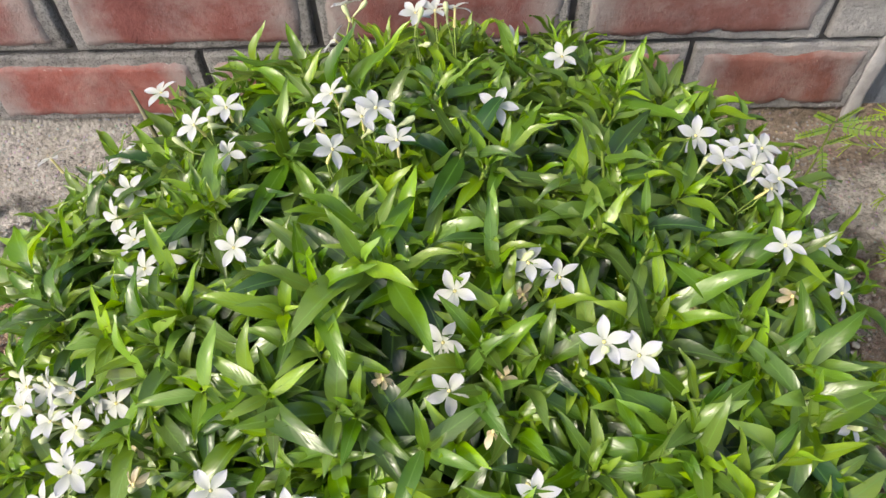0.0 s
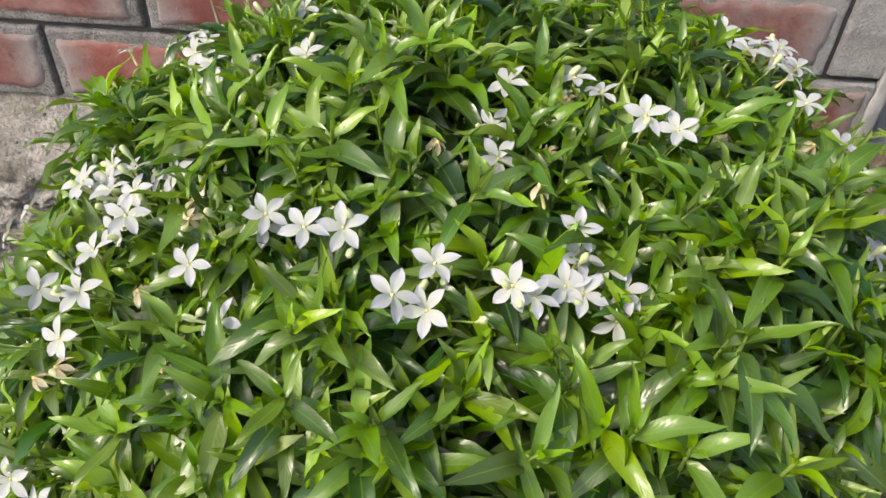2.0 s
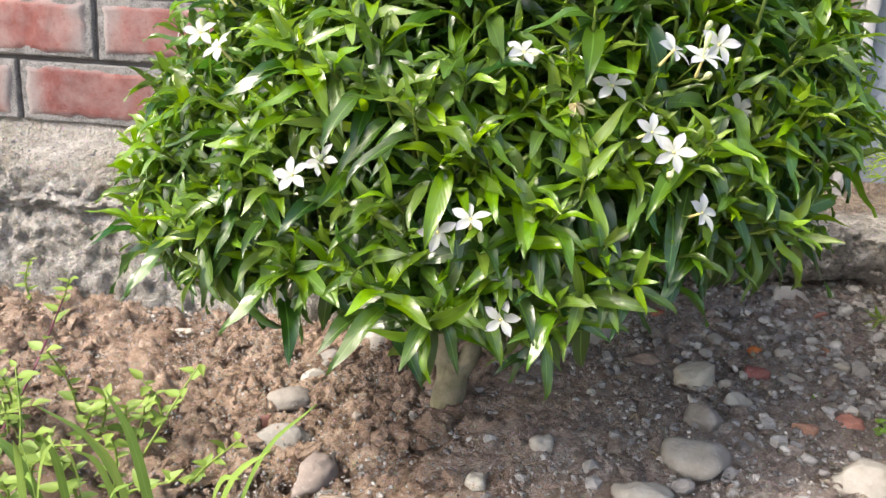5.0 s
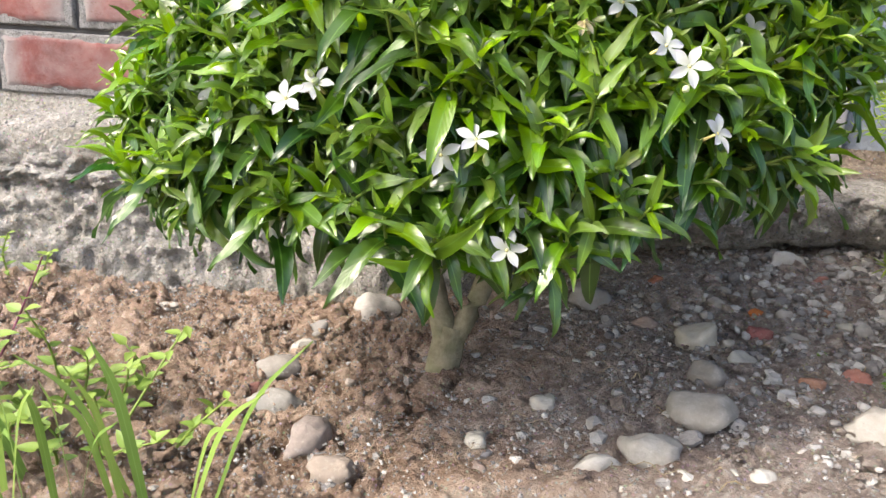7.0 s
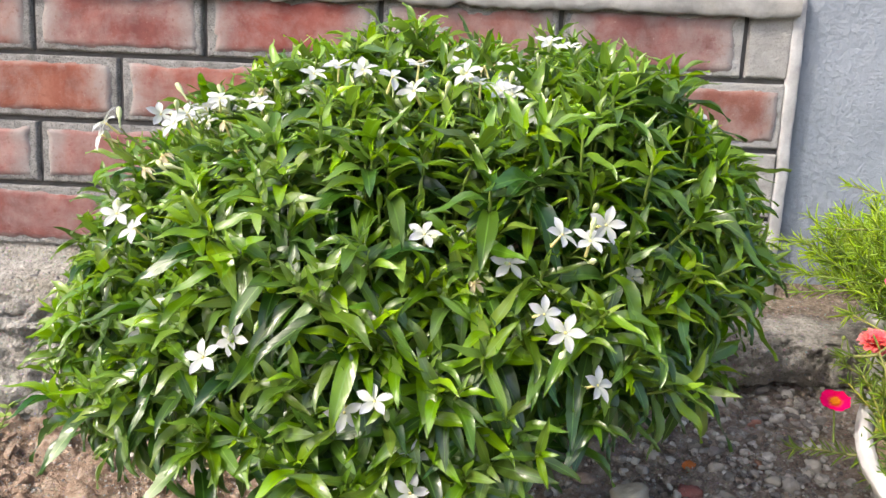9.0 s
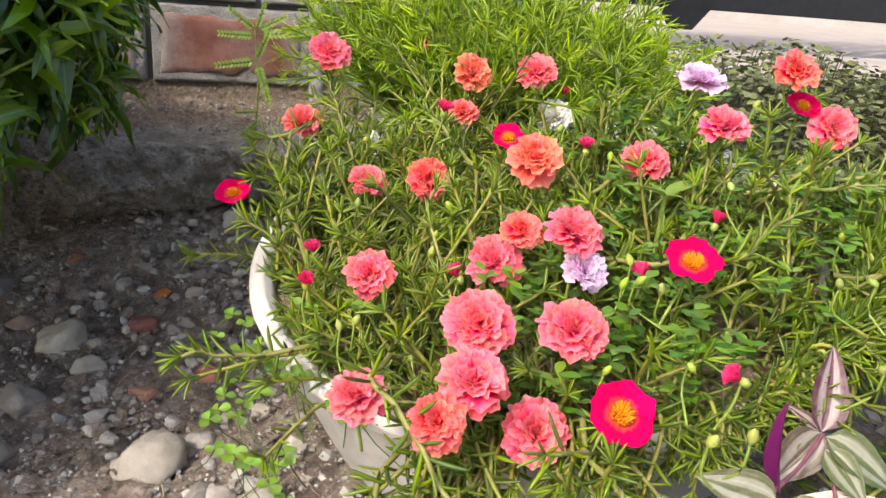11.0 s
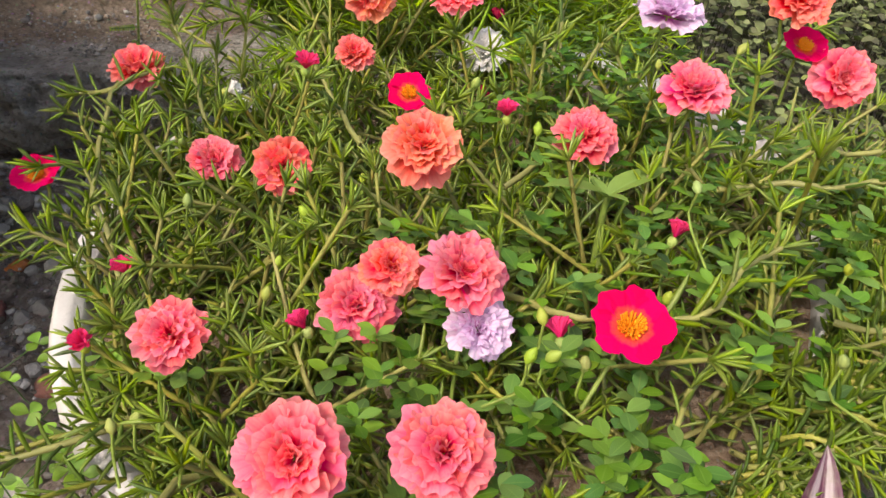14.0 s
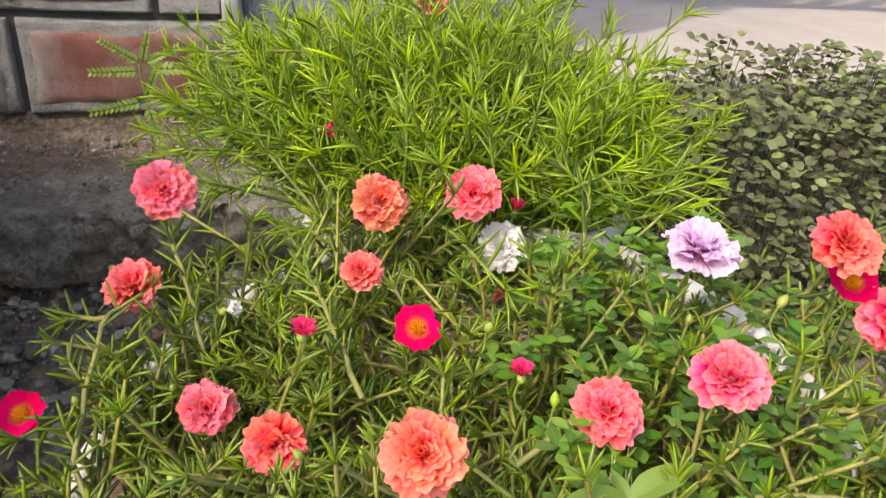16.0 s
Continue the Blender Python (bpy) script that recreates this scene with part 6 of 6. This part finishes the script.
# ---- zebrina ----
def build_zebrina():
    z = thing("wandering_plant", SMALL_C - np.array([0, 0, 0.003]), "wandering plant with silver-green and purple striped leaves", "potted plant")
    narrow, broad = leaf_shape(0.44, 0.35, 0.45, 8, 10, 0.012, 0.85), leaf_shape(0.62, 0.3, 0.3, 8, 10, 0.008, 0.85)
    facing_us = np.array([-0.25, -0.7, 0.65])
    # foot, reach, purple share, look, side turned to the light
    rows = (((0.972, -0.720, 0.266), (0.014, 0.016, 0.035), 1.0, "zebrina", narrow, facing_us), ((0.971, -0.719, 0.266), (-0.012, 0.008, 0.010), 0.9, "zebrina", narrow, facing_us),
            ((0.970, -0.722, 0.267), (-0.026, -0.006, -0.020), 0.6, "zebrina", broad, facing_us), ((0.970, -0.725, 0.267), (0.021, -0.026, -0.012), 0.1, "zebrina", broad, facing_us + [0.3, 0, 0]),
            ((0.966, -0.730, 0.264), (0.007, -0.022, -0.013), 0.1, "zebrina", broad, facing_us), ((0.926, -0.751, 0.262), (-0.006, 0.010, 0.036), 1.0, "zebrina_under", narrow, np.array([-0.94, 0.35, 0.0])),
            ((0.919, -0.757, 0.263), (-0.027, 0.014, 0.006), 0.25, "zebrina", broad, facing_us), ((0.884, -0.768, 0.258), (-0.018, 0.012, 0.014), 0.1, "zebrina", broad, facing_us),
            ((0.905, -0.757, 0.256), (-0.030, 0.010, 0.002), 0.95, "zebrina", narrow, facing_us), ((0.924, -0.756, 0.262), (0.015, -0.023, -0.008), 0.15, "zebrina", broad, facing_us),
            ((0.907, -0.768, 0.256), (-0.010, -0.014, -0.008), 0.3, "zebrina", broad, facing_us))
    for o, d, purple, mat_, shape, nrm in rows:
        b = Batch()
        b.add(*shape, purple)
        part("leaf", b.mesh("leaf", M[mat_]), z, frames(o, d, nrm, np.linalg.norm(d) * 1.04)[0], "purple leaf underside" if mat_ != "zebrina" else "")
    for pts in (((0.872, -0.775, 0.244), (0.891, -0.764, 0.258), (0.912, -0.756, 0.262), (0.928, -0.749, 0.266)), ((0.928, -0.749, 0.266), (0.950, -0.735, 0.262), (0.971, -0.722, 0.266)), ((0.960, -0.752, 0.243), (0.966, -0.738, 0.254), (0.971, -0.722, 0.266))):
        b = Batch()
        b.add(*tube(curve_path(pts, 14), 0.00095, 8))
        part("stem", b.mesh("stem", M["pink_stem"]), z)


build_zebrina()


# ---- weeds and cover ----
def build_seedling(base, size, turn):
    w = thing("seedling", base, "broad-leaved bright green seedling among the purslane", "weed")
    for k in range(4):
        th = turn + k * 1.57
        b = Batch()
        b.add(*leaf_shape(0.4, 0.5, 0.3, 6, 8, 0.01), 0.45)
        part("leaf", b.mesh("leaf", M["weed"]), w, frames(base, (np.cos(th), np.sin(th), 0.55), (0, 0, 1), size * (1.15 if k % 2 == 0 else 0.5))[0])
    b = Batch()
    b.add(*tube([np.array(base) - [0, 0, 0.05], np.array(base) - [0, 0, 0.02], base], 0.0015, 6))
    part("stem", b.mesh("stem", M["stem"]), w)


build_seedling((0.957, -0.585, 0.338), 0.030, 0.15)


def build_threads():
    """Thin dry roots hanging under a flower."""
    t = thing("dry_roots", (0.958, -0.57, 0.31), "few pale dry root threads hanging over the purslane", "plant litter")
    for k in range(5):
        o = np.array([0.955 + 0.004 * k, -0.556, 0.342])
        e = o + [rng.normal(0.0, 0.008), -0.012 - 0.003 * k, -0.022 - 0.004 * k]
        b = Batch()
        b.add(*tube(curve_path([o, (o + e) / 2 + rng.normal(0, 0.004, 3), e], 10), 0.0003, 4))
        part("thread", b.mesh("thread", M["tube"]), t)


build_threads()


def build_wall_weed():
    base = np.array([0.741, -0.092, 0.262])
    w = thing("wall_weed", base, "thin weed with feathery compound leaves beside the wall", "weed")
    path = curve_path([base, base + [0.004, -0.002, 0.06], base + [0.001, -0.004, 0.118]], 12)
    b = Batch()
    b.add(*tube(path, np.linspace(0.0014, 0.0008, 12), 6))
    part("stem", b.mesh("stem", M["stem"]), w)
    leaflet = leaf_shape(0.55, 0.2, 0.15, 2, 4, 0.0, 1.1)
    # height, lean along the wall, rise, length
    for h, side, rise, ln in ((0.118, -1, 0.75, 0.036), (0.118, 1, 0.55, 0.036), (0.112, -1, 0.05, 0.04), (0.114, 1, 0.1, 0.052), (0.118, 0.3, 1.0, 0.03), (0.086, -1, -0.12, 0.044), (0.085, 0.25, -0.9, 0.045), (0.088, 0.3, 0.7, 0.034), (0.03, -1, 0.0, 0.024), (0.02, -0.7, -0.6, 0.03)):
        o = base + [0.003, -0.003, h]
        d = unit(np.array([side, -0.35, rise]))
        across = unit(np.cross(d, [0, -1, 0.25]))
        b = Batch()
        b.add(*tube([o, o + d * ln * 0.5, o + d * ln], 0.0005, 4))
        for s in np.linspace(0.15, 1, 10):
            for sd in (-1, 1):
                b.scatter(leaflet, frames(o + d * ln * s, across * sd * 0.8 + d * 0.7, np.array([0, -1, 0.35]) + rng.normal(0, 0.15, 3), ln * 0.15 * (1.15 - 0.35 * s)), [0.3 + 0.5 * s])
        part("leaf", b.mesh("leaf", M["weed"]), w)


build_wall_weed()


def build_cover():
    """The low creeping plant along the edge of the driveway."""
    b = Batch()
    oval = leaf_shape(0.95, 0.35, 0.15, 2, 4, 0.0, 1.25)
    n = 17000
    x, y = rng.uniform(1.17, 2.3, n), rng.uniform(-0.36, -0.03, n)
    h = 0.165 * smooth(1.15, 1.24, x) * smooth(-0.4, -0.2, y) * (0.8 + 0.25 * noise3(np.stack([x, y, 0 * x], 1), 14, 3)) * (1 - 0.6 * rng.uniform(0, 1, n) ** 1.5)
    z = ground_z(x, y) + 0.01 + h
    a = rng.uniform(0, 6.28, n)
    b.scatter(oval, frames(np.stack([x, y, z], 1), np.stack([np.cos(a), np.sin(a), rng.normal(0.1, 0.3, n)], 1), np.stack([rng.normal(0, 0.35, n), rng.normal(-0.25, 0.35, n), np.ones(n)], 1), rng.uniform(0.007, 0.0135, n)), rng.uniform(0, 1, n))
    i = np.arange(0, n, 9)
    for k in i:
        top = np.array([x[k], y[k], z[k]])
        b.add(*tube([top - [rng.normal(0, 0.01), rng.normal(0, 0.01), 0.06], top - [0.004, 0, 0.03], top], 0.0006, 3))
    solid("ground_cover", b.mesh("ground_cover", M["cover"]), "low creeping plant with small olive and purplish round leaves", "ground cover", "stuff")


build_cover()


def build_grass():
    """The grass tuft and leafy weed on the clay."""
    tuft = thing("grass_tuft", (0.08, -0.6, 0.055), "tuft of long green grass blades on the clay soil", "grass")
    rows = (((0.17, -0.60), (0.265, -0.665, 0.238)), ((0.16, -0.61), (0.235, -0.66, 0.20)), ((0.13, -0.60), (0.10, -0.615, 0.205)), ((0.12, -0.61), (0.135, -0.70, 0.225)), ((0.06, -0.60), (0.065, -0.64, 0.18)), ((0.08, -0.61), (0.12, -0.70, 0.215)),
            ((0.05, -0.62), (0.095, -0.71, 0.238)), ((0.02, -0.60), (0.03, -0.62, 0.16)), ((0.03, -0.58), (-0.02, -0.60, 0.15)), ((0.1, -0.59), (0.08, -0.63, 0.165)), ((0.0, -0.58), (0.05, -0.63, 0.13)), ((-0.03, -0.57), (-0.05, -0.6, 0.15)), ((0.02, -0.63), (0.075, -0.69, 0.2)), ((0.15, -0.58), (0.2, -0.62, 0.15)), ((-0.01, -0.63), (0.0, -0.68, 0.2)), ((0.0, -0.62), (-0.04, -0.66, 0.2)), ((0.06, -0.64), (0.03, -0.7, 0.215)), ((-0.03, -0.6), (-0.06, -0.63, 0.17)), ((0.09, -0.63), (0.17, -0.71, 0.2)), ((0.03, -0.61), (0.09, -0.66, 0.19)), ((-0.05, -0.58), (-0.1, -0.6, 0.14)), ((0.11, -0.58), (0.05, -0.62, 0.19)))
    for k, ((x, y), tip) in enumerate(rows):
        o = np.array([x, y, 0.05])
        mid = (o + tip) / 2 + [0, 0, 0.03]
        path = curve_path([o, mid, tip], 10)
        d = unit(np.array(tip) - o)
        side = unit(np.cross(d, [0.1, -0.5, 0.8]))
        w = (0.0024 + 0.0007 * (k % 3)) * np.sin(np.pi * (0.25 + 0.74 * np.linspace(0, 1, 10)))
        v = np.concatenate([path - side * w[:, None], path + [0, 0, -0.0012], path + side * w[:, None]])
        i = np.arange(9)
        f = np.concatenate([np.stack([i, i + 1, i + 11, i + 10], 1), np.stack([i + 10, i + 11, i + 21, i + 20], 1)])
        u = np.stack([np.repeat([0, 0.5, 1.0], 10), np.tile(np.linspace(0, 1, 10), 3)], 1)
        b = Batch()
        b.add(v, f, u, 0.35 + 0.4 * (k % 2))
        part("blade", b.mesh("blade", M["grass"]), tuft)

    shoots = np.random.default_rng(5)
    MORE = []
    for k in range(22):
        x, y = shoots.uniform(-0.2, 0.06), shoots.uniform(-0.58, -0.42)
        tip = np.array([x, y, 0.055]) + [shoots.normal(0.02, 0.04), shoots.normal(-0.01, 0.03), shoots.uniform(0.04, 0.11)]
        MORE.append(((x, y, 0.05), tuple((np.array([x, y, 0.05]) + tip) / 2 + [0.005, 0, 0.01]), tuple(tip)))
    weed = thing("leafy_weed", (-0.08, -0.46, 0.055), "straggling weed with small oval leaves on the clay", "weed")
    oval = leaf_shape(0.55, 0.3, 0.25, 4, 5, 0.0, 0.8)
    for k, (pts) in enumerate((((-0.11, -0.46, 0.05), (-0.07, -0.45, 0.13), (-0.035, -0.45, 0.205)), ((-0.10, -0.48, 0.05), (-0.08, -0.5, 0.1), (-0.04, -0.5, 0.12)), ((-0.06, -0.5, 0.05), (-0.02, -0.52, 0.09), (0.03, -0.53, 0.105)), ((0.10, -0.5, 0.05), (0.13, -0.52, 0.09), (0.16, -0.52, 0.12)), ((-0.13, -0.44, 0.05), (-0.13, -0.45, 0.1), (-0.1, -0.46, 0.15)), ((-0.02, -0.54, 0.05), (0.0, -0.56, 0.1), (0.03, -0.58, 0.12)), ((0.05, -0.53, 0.05), (0.08, -0.55, 0.08), (0.12, -0.54, 0.09)), ((-0.3, -0.12, 0.06), (-0.3, -0.13, 0.1), (-0.29, -0.13, 0.13)), ((-0.38, -0.13, 0.06), (-0.37, -0.14, 0.09), (-0.36, -0.14, 0.11)), ((-0.12, -0.49, 0.05), (-0.11, -0.5, 0.13), (-0.08, -0.5, 0.185)), ((-0.14, -0.47, 0.05), (-0.15, -0.48, 0.12), (-0.13, -0.48, 0.17)), ((-0.09, -0.52, 0.05), (-0.1, -0.54, 0.11), (-0.07, -0.55, 0.15)), ((-0.05, -0.54, 0.05), (-0.04, -0.57, 0.11), (-0.02, -0.6, 0.13)), ((-0.25, -0.14, 0.06), (-0.23, -0.15, 0.09), (-0.22, -0.15, 0.115)), *MORE)):
        path = curve_path(pts, 12)
        b = Batch()
        b.add(*tube(path, np.linspace(0.0016, 0.0008, 12), 5))
        part("stem", b.mesh("stem", M["pink_stem"] if k == 0 else M["stem"]), weed)
        for j in range(2, 12):
            th = j * 2.2 + k
            lf = Batch()
            lf.add(*oval, 0.3 + 0.6 * j / 12)
            part("leaf", lf.mesh("leaf", M["weed"]), weed, frames(path[j], (np.cos(th), 0.7 * np.sin(th), 0.4 + rng.normal(0, 0.3)), (rng.normal(0, 0.3), -0.3, 1), rng.uniform(0.010, 0.021))[0])


build_grass()


def build_clover():
    """Three-leaved clover round the rim and in the gravel."""
    leaf3 = leaf_shape(0.98, 0.3, 0.25, 4, 7, 0.0, 1.75)
    spots = ((0.72, -0.54, 0.235), (0.735, -0.50, 0.27), (0.715, -0.575, 0.215), (0.745, -0.61, 0.245), (0.765, -0.64, 0.25), (0.75, -0.56, 0.26), (0.775, -0.60, 0.285), (0.70, -0.44, 0.15), (0.68, -0.39, 0.145), (0.66, -0.45, 0.14), (0.62, -0.36, 0.135), (0.54, -0.3, 0.12), (0.33, -0.26, 0.09), (0.35, -0.28, 0.09), (0.705, -0.60, 0.20), (0.72, -0.625, 0.22), (0.70, -0.56, 0.205), (0.712, -0.52, 0.235), (0.735, -0.655, 0.215), (0.73, -0.58, 0.245), (0.755, -0.69, 0.215), (0.775, -0.715, 0.225))
    for k, (x, y, z) in enumerate(spots):
        c = thing("clover", (x, y, z - 0.015), "small three-leaved green clover weed", "weed", "clover weeds")
        for j in range(3):
            o = np.array([x, y, z]) + rng.normal(0, 0.008, 3) * [1, 1, 0.4]
            b = Batch()
            lean = rng.normal(0, 0.008, 3) * [1, 1, 0]
            b.add(*tube([o + lean * 1.6 - [0, 0, 0.022], o + lean * 0.7 - [0, 0, 0.012], o], 0.00032, 4))
            for i in range(3):
                th = i * 2.09 + j
                b.scatter(leaf3, frames(o, (np.cos(th), np.sin(th), 0.15 + rng.normal(0, 0.2)), (rng.normal(0, 0.3), -0.3, 1), rng.uniform(0.0055, 0.0085)), [rng.uniform(0.5, 1)])
            part("leaf", b.mesh("leaf", M["round"]), c)


build_clover()
